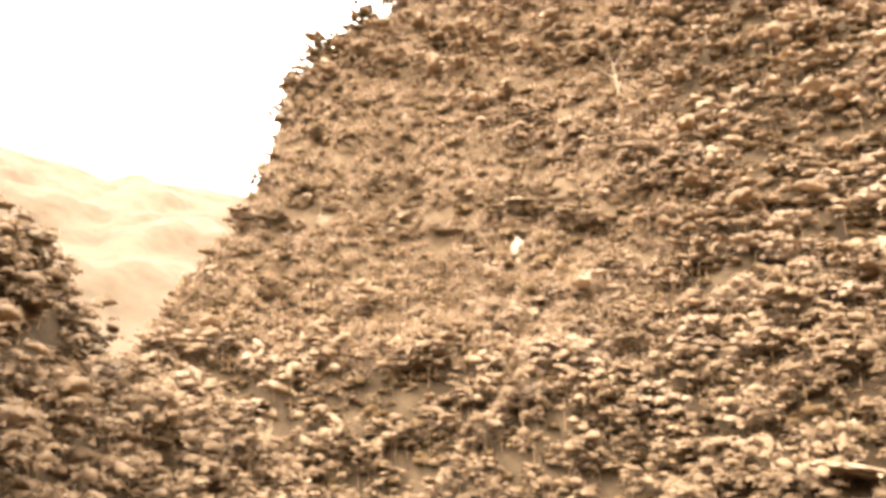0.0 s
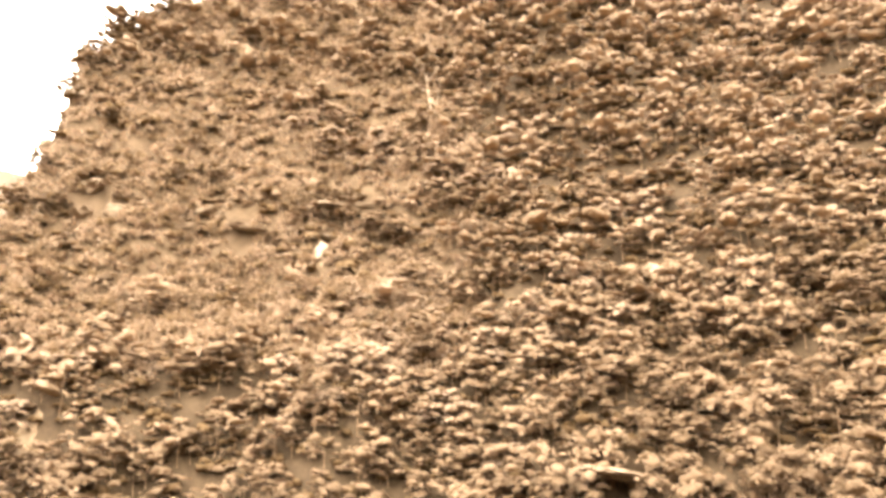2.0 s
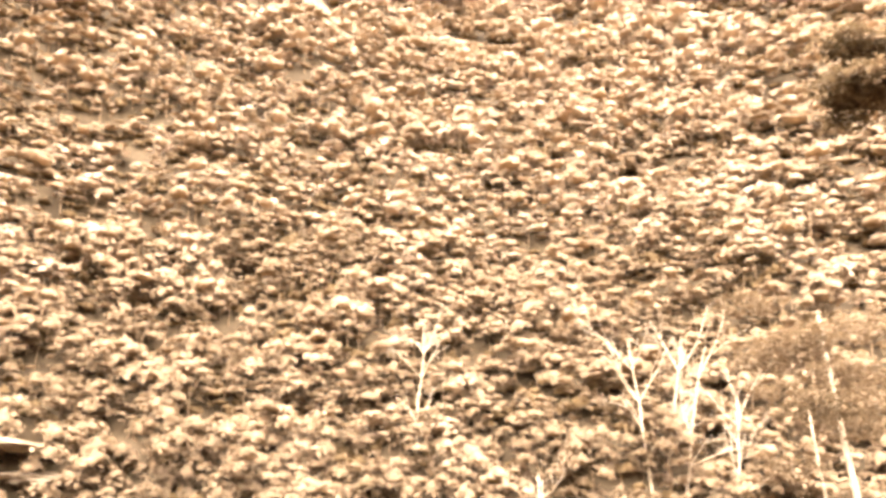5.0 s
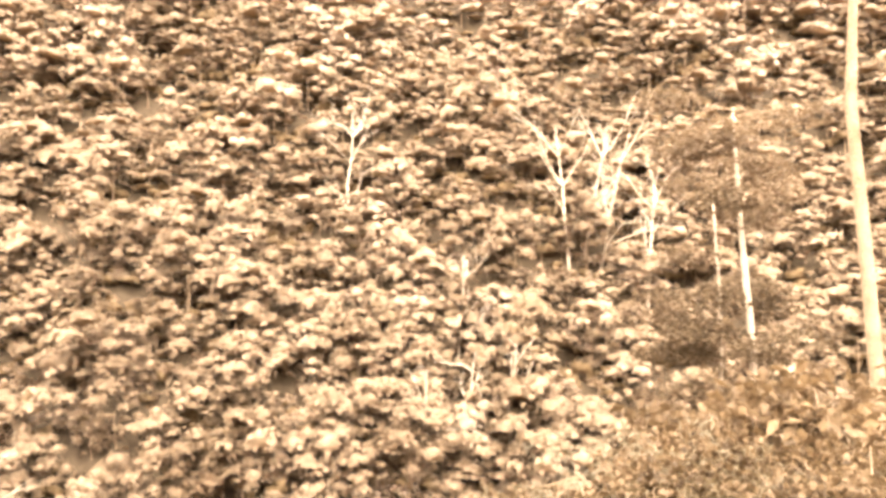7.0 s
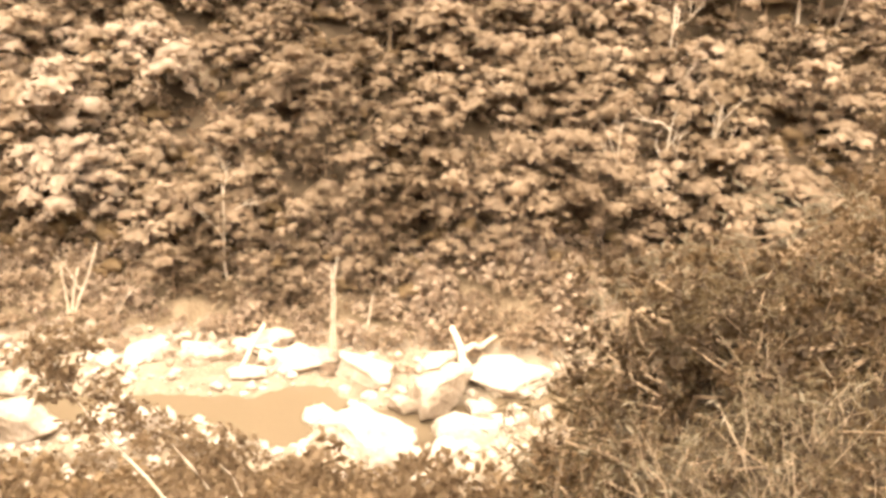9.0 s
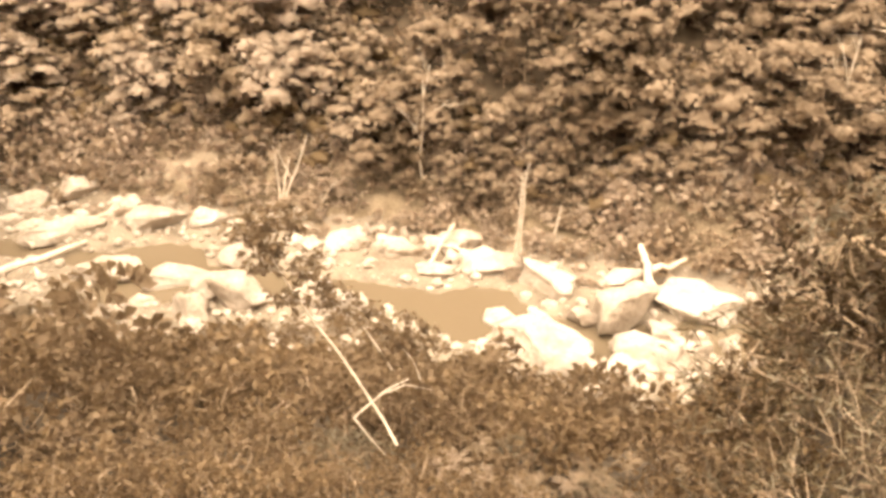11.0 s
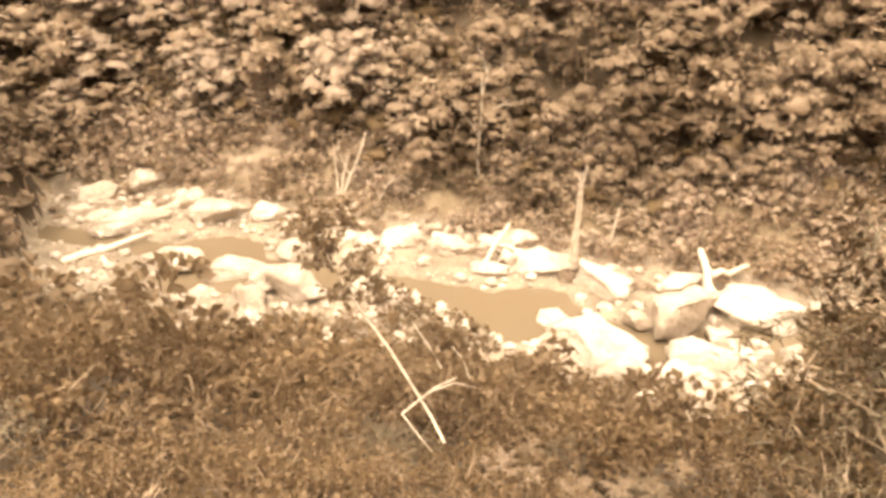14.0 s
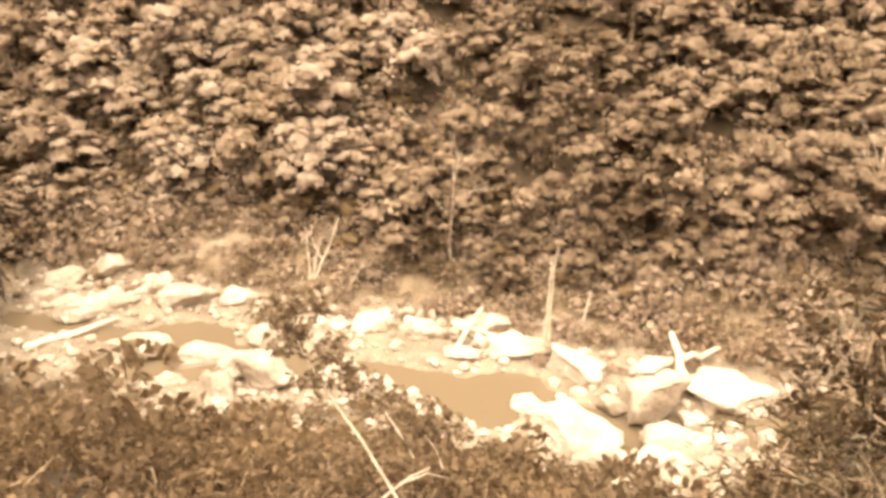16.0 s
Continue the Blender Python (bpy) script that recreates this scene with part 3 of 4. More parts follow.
# landmarks of the wood: spreading dark trees, pale-leaved stands, crowns that overhang the cliffs
for az, el, size, squash, out, tone in [(14.3, 28.6, 4.6, 0.5, 2, 0), (16.0, 28.4, 3.6, 0.5, 2, 0), (22.6, 26.6, 4.6, 0.55, 2, 0), (24.0, 26.0, 3.4, 0.6, 2, 0), (40.6, 12.6, 4.0, 0.9, 2, 0), (42.0, 12.2, 3.4, 0.9, 2, 0), (9.6, 17.9, 3.6, 0.7, 5, 0), (7.6, 18.4, 3.4, 0.7, 5, 0), (5.6, 18.4, 3.2, 0.7, 5, 0), (3.8, 18.2, 3.0, 0.7, 4, 0), (11.2, 17.4, 3.0, 0.7, 4, 0), (-10.8, 19.4, 3.4, 0.8, 5, 0), (-9.6, 19.0, 3.0, 0.8, 5, 0)]:
    r = meet(az, el - 0.4) - out
    V, F, inner = NEAR_CROWNS[int(g.integers(8))]
    p = aim(az, el, r)
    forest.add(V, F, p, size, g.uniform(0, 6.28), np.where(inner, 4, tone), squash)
    V, F = STEMS[int(g.integers(5))]
    z0 = float(ground_z(az, r + 1)) - 0.5
    forest.add(V, F, polar(az, r + 1, z0), max(2.0, p.z - z0), 0, 3)
for az, el in [(8.4, 23.2), (9.8, 22.6), (11.0, 24.2), (12.4, 23.8), (13.4, 23.1), (14.8, 22.7), (16.2, 22.2), (17.6, 21.7), (18.8, 21.2), (20.0, 20.8), (15.4, 21.6), (12.0, 22.4), (76.6, 0.6), (76.3, -1.4), (76.8, -3.0), (77.2, 2.2), (75.6, -4.0)]:
    r = meet(az, el) - 2.5
    V, F, inner = MID_CROWNS[int(g.integers(12))]
    p = aim(az, el, r)
    forest.add(V, F, p, g.uniform(2.2, 3.2), g.uniform(0, 6.28), np.where(inner, 1, 2), 0.9)
    V, F = STEMS[int(g.integers(5))]
    z0 = float(ground_z(az, r)) - 0.5
    forest.add(V, F, polar(az, r, z0), max(1.5, p.z - z0), 0, 3)
# round crowns coloured as shade under cliffs and in gullies, and pale-leaved trees among the dark ones
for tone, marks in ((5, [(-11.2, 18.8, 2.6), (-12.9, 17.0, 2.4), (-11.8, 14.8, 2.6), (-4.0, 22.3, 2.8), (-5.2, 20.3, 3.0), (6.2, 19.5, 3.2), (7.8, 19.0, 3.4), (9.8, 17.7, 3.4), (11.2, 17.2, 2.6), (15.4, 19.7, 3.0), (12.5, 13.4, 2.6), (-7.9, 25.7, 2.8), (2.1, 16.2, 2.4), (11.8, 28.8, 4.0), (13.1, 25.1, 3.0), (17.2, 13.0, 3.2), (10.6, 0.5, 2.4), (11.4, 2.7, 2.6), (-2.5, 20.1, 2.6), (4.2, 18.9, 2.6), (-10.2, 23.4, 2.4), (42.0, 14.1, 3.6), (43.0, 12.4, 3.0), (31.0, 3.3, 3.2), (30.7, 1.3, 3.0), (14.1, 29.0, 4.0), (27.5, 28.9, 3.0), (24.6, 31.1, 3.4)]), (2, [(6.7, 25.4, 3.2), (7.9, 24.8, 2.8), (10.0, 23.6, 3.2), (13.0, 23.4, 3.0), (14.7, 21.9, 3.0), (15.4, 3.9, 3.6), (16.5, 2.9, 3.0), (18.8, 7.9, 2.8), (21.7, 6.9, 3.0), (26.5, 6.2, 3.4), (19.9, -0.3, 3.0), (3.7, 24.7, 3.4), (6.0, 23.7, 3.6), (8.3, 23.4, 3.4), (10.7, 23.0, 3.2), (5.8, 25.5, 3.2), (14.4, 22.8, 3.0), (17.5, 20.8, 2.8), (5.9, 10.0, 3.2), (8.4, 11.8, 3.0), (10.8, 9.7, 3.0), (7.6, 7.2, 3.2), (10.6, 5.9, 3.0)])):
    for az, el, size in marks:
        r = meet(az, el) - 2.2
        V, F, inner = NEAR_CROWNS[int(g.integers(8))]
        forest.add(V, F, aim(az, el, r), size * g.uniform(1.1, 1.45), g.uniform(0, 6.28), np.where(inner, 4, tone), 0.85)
        V, F = STEMS[int(g.integers(5))]
        forest.add(V, F, polar(az, r, float(ground_z(az, r)) - 0.5), max(1.5, 38 + r * math.tan(radians(el)) - float(ground_z(az, r))), 0, 3)
# bushes that close the ground under the trees, most coloured for gap shade
for az, r, s in scatter(-26, 97, 74, 335, 3.1, g, 0.42):
    d = r - float(curve(az, FOOT))
    if d < 8 or r > float(np.interp(az, CREST_AZ, CREST_R)) + 4 or in_opening(az, r):
        continue
    z = float(ground_z(az, r))
    if z > EYE + 0.73 * r:
        continue
    V, F, inner = UNDER[int(g.integers(8))]
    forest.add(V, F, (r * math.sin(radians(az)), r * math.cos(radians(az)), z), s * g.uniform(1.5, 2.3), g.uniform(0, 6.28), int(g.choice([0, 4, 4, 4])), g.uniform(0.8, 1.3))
# undergrowth between the nearer trunks
TUFTS = [shrub_mesh(g, 14, 4, 0.55, 0.2, 4, 0.7)[0] for _ in range(6)]
for az, r, s in scatter(0, 78, 70, 120, 2.6, g):
    d = r - float(curve(az, FOOT))
    if 8 < d < 42:
        z = float(ground_z(az, r))
        V, F = TUFTS[int(g.integers(6))]
        forest.add(V, F, (r * math.sin(radians(az)), r * math.cos(radians(az)), z - 0.1), g.uniform(0.9, 1.7), g.uniform(0, 6.28), int(g.choice([0, 1])))
tagged(forest.make("forest", [LEAF_DARK, LEAF_MID, LEAF_PALE, BARK, LEAF_SHADED, LEAF_DEEP]), "dense beech forest covering the opposite mountainside", "forest", kind="stuff")

# scrub on the steep upper face, round its cliffs
scrub = Stand()
for az, r, s in scatter(-25, 18, 118, 275, 2.0, g, 0.15):
    z = float(ground_z(az, r))
    el = math.degrees(math.atan2(z - EYE, r))
    if not 6.0 < el < 36 or r > float(np.interp(az, CREST_AZ, CREST_R)) + 1 or in_opening(az, r, 3):
        continue
    x, y = r * math.sin(radians(az)), r * math.cos(radians(az))
    size = s * (g.uniform(1.1, 1.9) if g.uniform() < 0.9 else g.uniform(1.9, 2.8))
    V, F = HEATH_BUSHES[int(g.integers(12))]
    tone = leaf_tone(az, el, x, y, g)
    scrub.add(V, F, (x, y, z), size, g.uniform(0, 6.28), tone, g.uniform(0.8, 1.3))
tagged(scrub.make("mountain_scrub", [LEAF_MID, LEAF_SCRUB, LEAF_PALE]), "pale low scrub on the steep upper face", "scrub", kind="stuff")

# the wood on this side's spur
left_wood = Stand()
for az, r, s in scatter(-37, 3, 46, 112, 3.4, g):
    z = float(ground_z(az, r))
    if z < 2 or r > float(curve(az, [(-60, 60), (-31, 75), (-11, 100), (5, 100)])) + 9:
        continue
    size = g.uniform(2.0, 3.3)
    h = size * g.uniform(0.9, 1.5)
    x, y = r * math.sin(radians(az)), r * math.cos(radians(az))
    V, F, inner = MID_CROWNS[int(g.integers(14))]
    left_wood.add(V, F, (x, y, z + h), size, g.uniform(0, 6.28), np.where(inner, 4, int(g.choice([0, 0, 1, 1, 4]))))
    V, F = STEMS[int(g.integers(5))]
    left_wood.add(V, F, (x, y, z - 0.5), h * 1.3, 0, 2)
    for _ in range(2):
        ua, ur = az + g.uniform(-1.3, 1.3), r + g.uniform(-2, 2)
        V, F, inner = UNDER[int(g.integers(8))]
        left_wood.add(V, F, polar(ua, ur), g.uniform(1.4, 2.2), g.uniform(0, 6.28), int(g.choice([0, 0, 1])), g.uniform(0.8, 1.2))
tagged(left_wood.make("spur_forest", [LEAF_DARK, LEAF_MID, BARK, LEAF_PALE, LEAF_DEEP]), "dark beech wood on the spur above the river", "forest", kind="stuff")

# low scrub between the river and the trees
foot_scrub = Stand()
LOW = [shrub_mesh(g, 30, 5, 0.3, 0.1, int(g.integers(4, 7)), g.uniform(0.6, 1.0))[0] for _ in range(8)]
for az, r, s in scatter(-8, 72, 62, 118, 1.9, g):
    d = r - float(curve(az, FOOT))
    if not -3.5 < d < 14 or 49 < az < 57 and d < 1.5 or in_opening(az, r, 1.5) and g.uniform() < 0.5 or g.uniform() < (0.4 if d < 1.0 else 0.1):
        continue
    z = float(ground_z(az, r))
    x, y = r * math.sin(radians(az)), r * math.cos(radians(az))
    size = (0.9 + 1.7 * g.uniform() ** 1.5) * (0.6 if d < 2 else 1.0)
    if 44 < az < 60 and 2 < d < 10 or -4 < az < 9 and 3 < d < 10:
        size *= 1.5
    V, F = LOW[int(g.integers(8))]
    foot_scrub.add(V, F, (x, y, z - 0.1), size, g.uniform(0, 6.28), int(g.choice([1, 2, 2] if 44 < az < 62 else [0, 1, 1, 2])), g.uniform(0.7, 1.1))
tagged(foot_scrub.make("river_scrub", [LEAF_MID, LEAF_SCRUB, LEAF_PALE]), "low pale scrub along the stony river bank", "scrub", kind="stuff")


# ---- boulders and stones ----
def rock_mesh(g, w, d, h, detail=4, rough=0.26, cuts=13):
    """A boulder: an uneven ball with a few split faces."""
    bm = bmesh.new()
    bmesh.ops.create_icosphere(bm, subdivisions=detail, radius=1.0)
    planes = []
    for _ in range(cuts):
        v = Vector(g.normal(0, 1, 3)).normalized()
        planes.append((v, g.uniform(0.42, 0.72)))
    off = Vector(g.uniform(-50, 50, 3))
    for v in bm.verts:
        p = v.co.copy()
        for pn, dist in planes:
            over = p.dot(pn) - dist
            if over > 0:
                p -= pn * over * 0.97
        k = 1 + rough * noise.noise(p * 1.6 + off) + rough * 0.45 * noise.noise(p * 4.5 + off) + rough * 0.25 * noise.noise(p * 10 + off)
        v.co = Vector((p.x * k * w / 2, p.y * k * d / 2, p.z * k * h / 2))
    me = bpy.data.meshes.new("boulder")
    bm.to_mesh(me)
    bm.free()
    return me


# azimuth, distance, width, depth, height: the upstream rocks, then those round the lower pools
UPSTREAM = [(2.7, 86.5, 9.0, 4.5, 2.0), (10.0, 85, 7.4, 4.8, 2.4), (13.3, 83, 4.4, 3.4, 2.3), (5.4, 75.5, 6.8, 4.8, 2.3), (10.4, 71.4, 8.8, 4.6, 2.2), (14.7, 64.6, 6.0, 4.4, 2.8), (11.0, 63.5, 4.0, 3.2, 2.6), (15.0, 73.2, 3.2, 2.4, 2.2), (1.0, 97.5, 5.0, 3.0, 1.8), (4.6, 96, 5.4, 3.0, 2.2), (21.0, 63.4, 3.6, 2.8, 2.4), (23.4, 60.2, 3.2, 2.4, 3.0)]
DOWNSTREAM = [(31.1, 66.8, 4.2, 2.0, 1.3), (35.7, 67.8, 5.8, 3.8, 2.0), (41.1, 65.2, 7.2, 4.2, 2.5), (46.9, 60.0, 6.8, 5.2, 4.8), (53.0, 64.1, 10.6, 4.6, 2.6), (40.1, 54.8, 8.8, 5.8, 3.6), (43.6, 51.3, 5.2, 3.6, 2.5), (50.2, 54.5, 6.2, 3.6, 2.5), (51.1, 59.2, 3.2, 2.4, 1.7), (27.6, 71.8, 5.0, 3.0, 2.0), (33.0, 71.2, 4.4, 3.0, 2.4), (24.2, 73.4, 4.4, 3.0, 2.2), (47.0, 67.0, 4.4, 3.0, 2.0), (44.0, 59.5, 3.0, 2.4, 1.8), (37.3, 59.0, 3.4, 2.6, 1.4)]
BOULDERS = UPSTREAM + DOWNSTREAM
g = np.random.default_rng(23)
# broken rock heaped on the gravel bars: azimuth, distance, spread in degrees and metres, count
for az, r, da, dr, count in [(24.5, 74.0, 5.0, 2.6, 16), (30.5, 72.5, 3.2, 1.8, 10), (22.0, 62.5, 3.0, 2.0, 10), (3.5, 92.0, 4.0, 3.0, 9), (35.5, 68.5, 3.0, 1.6, 7), (9.0, 66.5, 3.5, 2.5, 7), (47.0, 51.5, 3.0, 2.0, 7), (56.0, 58.5, 3.0, 2.0, 6), (17.5, 79.5, 3.0, 2.0, 8)]:
    BOULDERS += [(az + g.uniform(-da, da), r + g.uniform(-dr, dr), w, w * g.uniform(0.6, 0.85), 0.7 + 0.9 * g.uniform()) for w in 0.9 + 2.6 * g.uniform(size=count) ** 2]
for az, r, w, depth, h in BOULDERS:
    me = rock_mesh(g, w * 1.2, depth * 1.25, h * 1.7, 4 if w > 3 else 3, 0.2, 9)
    me.materials.append(ROCK)
    me.polygons.foreach_set("use_smooth", np.ones(len(me.polygons), bool))
    p = polar(az, r)
    p.z = max(p.z, -0.3) + h * 0.2
    ob = new("boulder", me)
    ob.matrix_world = Matrix.Translation(p) @ Euler((g.uniform(-0.15, 0.15), g.uniform(-0.15, 0.15), -radians(az) + g.uniform(-0.2, 0.2))).to_matrix().to_4x4()
    size_word = "huge" if w > 6 else "large" if w > 4 else "rounded" if w > 2.2 else "small broken"
    tagged(ob, f"{size_word} sun-bleached pale boulder lying in the river bed", "boulder", "river boulders")

stones, loose = Stand(), 0
STONE, STONE_DATA = [], []
for _ in range(8):
    me = rock_mesh(g, 1.0, 0.8, 0.65, 1, 0.2, 3)
    V = np.array([v.co for v in me.vertices])
    STONE.append((V, np.array([list(q.vertices) for q in me.polygons])))
    me.name = "stone"
    me.materials.append(ROCK)
    STONE_DATA.append(me)
for az, r, s in scatter(-8, 66, 47, 108, 1.0, g):
    d = r - float(curve(az, FOOT))
    z = float(ground_z(az, r))
    if d > 3.0 or z > 2.2 or z < 0.0 or g.uniform() < 0.35:
        continue
    size = 0.3 + 1.5 * g.uniform() ** 2.5
    k = int(g.integers(8))
    if size > 0.8 and loose < 280:
        loose += 1
        ob = new("stone", STONE_DATA[k])
        ob.matrix_world = stand_at(polar(az, r, z + 0.1 * size), g.uniform(0, 6.28), size)
        tagged(ob, "pale angular stone lying loose on the gravel bar", "stone", "loose river stones")
        continue
    V, F = STONE[k]
    stones.add(V, F, (r * math.sin(radians(az)), r * math.cos(radians(az)), z + 0.1 * size), size, g.uniform(0, 6.28), 0)
tagged(stones.make("river_stones", [ROCK]), "pale river stones scattered over the gravel bars", "stones", kind="stuff")

# cliffs and ledges on the mountain: azimuth, elevation, width, height, and how far they jut out
LEDGES = [(-10.9, 18.6, 8, 3.2, 5), (-11.2, 16.6, 6, 4, 2.6), (-9.0, 16.8, 6, 5.5, 2.4), (-3.6, 16.6, 9, 2.2, 2.6), (-2.6, 17.8, 8, 2.0, 3.5), (0.5, 16.9, 9, 1.6, 3), (7.9, 19.0, 19, 3.0, 5.5), (6.0, 17.6, 9, 1.2, 2.4), (9.6, 17.0, 9, 1.2, 2.2), (6.6, 16.6, 7, 1.2, 2.2), (5.7, 15.2, 3.6, 5.0, 1.6), (-12.6, 24.6, 6, 4, 3), (-14.2, 20.6, 5, 6, 3), (29.8, -2.3, 8, 1.3, 5.5), (27.9, -0.5, 11, 1.5, 5.5), (15.2, 28.0, 6, 3, 3)]
for az, el, w, h, out in LEDGES:
    r = meet(az, el)
    me = rock_mesh(g, w * 1.25, out * 2.4, h * 1.35, 4, 0.34, 9)
    me.materials.append(ROCK if w < 4 else CLIFF)
    ob = new("rock_ledge", me)
    ob.matrix_world = Matrix.Translation(aim(az, el, r - 0.35 * out)) @ Euler((g.uniform(-0.1, 0.1), g.uniform(-0.05, 0.22), -radians(az))).to_matrix().to_4x4()
    tagged(ob, "weathered rock ledge jutting from the wooded mountainside", "rock ledge", "mountain ledges")


# ---- dead wood ----
def dead_tree(p, height, lean, g, label, name="dead_tree", branches=4, radius=None, depth=1, spread=0.6):
    """A bleached dead tree: one trunk and its bare limbs."""
    root = place(name, Matrix.Translation(p), label, "dead tree")
    radius = radius or height * 0.022
    lean = np.array([lean[0], lean[1], 1.0])
    pts = [np.zeros(3)]
    for k in range(5):
        pts.append(pts[-1] + (lean + g.normal(0, 0.05, 3)) * height / 5)
    V, F = tube(pts, radius * np.array([1, 0.9, 0.78, 0.62, 0.45, 0.2]), 7)
    mesh_object("trunk", V, F, [DEADWOOD], root, smooth=True)
    for k in range(branches):
        i = int(g.integers(1, 5))
        side = g.normal(0, 1, 3)
        side[2] = abs(side[2]) * 0.5
        VF = gather(limb(g, pts[i], lean * 0.8 + side * spread, height * g.uniform(0.3, 0.55), radius * 0.5, depth))
        mesh_object("branch", VF[0], VF[1], [DEADWOOD], root, smooth=True)
    return root


g = np.random.default_rng(31)
for az, el_low, el_high, lean_az, branches, kind in [(71.0, -0.6, 6.6, -0.6, 5, "pale"), (72.0, -0.4, 7.0, 1.6, 5, "pale"), (73.2, -0.6, 6.2, 2.0, 4, "pale"), (54.4, 0.0, 8.0, 0.8, 5, "grey"), (76.6, -3.4, 3.0, 0.2, 6, "pale"), (62.7, -7.0, -2.5, 0.3, 4, "grey"), (63.2, -14.0, -9.6, 0.8, 4, "pale"), (66.4, -13.5, -9.5, 0.4, 4, "pale"), (60.0, -15.2, -11.2, 0.3, 2, "grey"), (14.2, 26.6, 29.0, -0.4, 4, "grey"), (30.3, -19.6, -15.3, -0.1, 1, "pale")]:
    r = meet(az, el_low) - 4.0
    p0 = polar(az, r)
    tall = max(3.0, EYE + r * math.tan(radians(el_high)) - p0.z)
    across = Vector((math.cos(radians(az)), -math.sin(radians(az)), 0)) * (r * math.tan(radians(lean_az))) / tall
    dead_tree(p0, tall, (across.x, across.y), g, f"standing dead tree with bare {kind} branches in the forest", "dead_tree", branches + 2, 0.08 + 0.006 * tall, 2, 0.85)

# snags on the river bank: azimuth, level distance, low and high elevation, lean in degrees
for az, r, lo, hi, lean_az, branches in [(38.0, 67.5, -28.0, -21.9, 0.6, 0), (38.4, 68.0, -26.4, -21.3, 0.9, 0), (41.1, 72.5, -25.3, -24.0, 0.6, 0), (18.9, 82, -22.8, -20.3, 1.2, 1), (18.9, 82, -22.8, -20.1, 0.0, 0), (19.0, 82, -22.8, -18.6, 2.4, 1), (21.6, 80, -24.0, -22.4, 1.5, 2), (59.0, 63.5, -30.4, -26.8, -1.3, 3)]:
    p0 = aim(az, lo, r)
    p0.z = min(p0.z, float(ground_z(az, r))) - 0.2
    tall = EYE + r * math.tan(radians(hi)) - p0.z
    across = Vector((math.cos(radians(az)), -math.sin(radians(az)), 0)) * (r * math.tan(radians(lean_az))) / tall
    dead_tree(p0, tall, (across.x, across.y), g, "bleached snag standing among stones on the river bank", "snag", branches, 0.17, 1)


def log(p, q, radius, g, label):
    """A fallen, tapered and slightly bowed trunk."""
    p, q = np.array(p), np.array(q)
    mid = [p + (q - p) * t + g.normal(0, 0.03, 3) * np.linalg.norm(q - p) * (0 < t < 1) for t in (0, 0.25, 0.5, 0.75, 1)]
    V, F = tube(mid, radius * np.array([1.15, 1, 0.9, 0.75, 0.5]), 8)
    tagged(mesh_object("driftwood_log", V, F, [DEADWOOD], smooth=True), label, "log", "drift logs")


DRIFT = "bleached drift log stranded among the river boulders"
log(aim(49.7, -29.6, 64.5), aim(48.1, -26.4, 66.5), 0.42, g, DRIFT)
log(aim(49.2, -28.2, 66.0), aim(51.9, -27.0, 70.0), 0.3, g, DRIFT)
log(aim(30.4, -29.2, 68.0), aim(32.9, -25.7, 71.0), 0.25, g, DRIFT)
log(aim(34.4, -28.1, 69.0), aim(31.6, -27.2, 70.5), 0.22, g, DRIFT)
log(aim(-2.2, -25.0, 80), aim(4.4, -24.2, 83.0), 0.4, g, DRIFT)
log(aim(1.4, -27.4, 74), aim(0.6, -25.2, 80), 0.4, g, DRIFT)
log(aim(0.6, -23.7, 85.5), aim(6.2, -22.6, 90), 0.5, g, DRIFT)
log(aim(30.5, -30.6, 64), aim(34.0, -30.3, 65), 0.22, g, DRIFT)
log(aim(12.6, -8.7, meet(12.6, -9.5) - 5), aim(18.0, -9.5, meet(18, -9.5) - 5), 0.18, g, "pale fallen trunk lying across the forest slope")

# ---- the near bank ----
g = np.random.default_rng(41)
DENSE = [shrub_mesh(g, 105, 6, 0.096, 0.027, 9) for _ in range(4)]
BROAD = [shrub_mesh(g, 112, 5, 0.14, 0.038, 8) for _ in range(5)]
FINE = [shrub_mesh(g, 60, 5, 0.16, 0.048, 7) for _ in range(5)]
STAR = [shrub_mesh(g, 90, 7, 0.18, 0.009, 7, 0.9) for _ in range(4)]
KINDS = []
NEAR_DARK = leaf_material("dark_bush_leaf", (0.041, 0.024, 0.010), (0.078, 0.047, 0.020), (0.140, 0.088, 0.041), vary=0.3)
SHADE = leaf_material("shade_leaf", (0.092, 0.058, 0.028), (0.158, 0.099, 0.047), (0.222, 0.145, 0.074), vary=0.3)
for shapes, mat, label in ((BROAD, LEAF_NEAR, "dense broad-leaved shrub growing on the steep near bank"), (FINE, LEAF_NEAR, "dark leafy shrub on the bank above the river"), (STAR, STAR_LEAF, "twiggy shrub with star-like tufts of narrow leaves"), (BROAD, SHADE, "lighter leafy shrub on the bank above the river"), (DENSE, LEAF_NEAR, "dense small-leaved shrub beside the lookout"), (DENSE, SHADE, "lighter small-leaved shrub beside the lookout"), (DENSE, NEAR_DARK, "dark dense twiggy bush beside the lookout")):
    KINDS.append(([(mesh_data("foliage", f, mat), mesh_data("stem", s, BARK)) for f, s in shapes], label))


def shrub(kind, p, size, turn, g, tip=0.0):
    shapes, label = KINDS[kind]
    f, s = shapes[int(g.integers(len(shapes)))]
    ob = place("shrub", stand_at(p, turn, size, tip), label, "shrub", "shrubs on the near bank")
    shared("foliage", f, ob)
    shared("stem", s, ob)


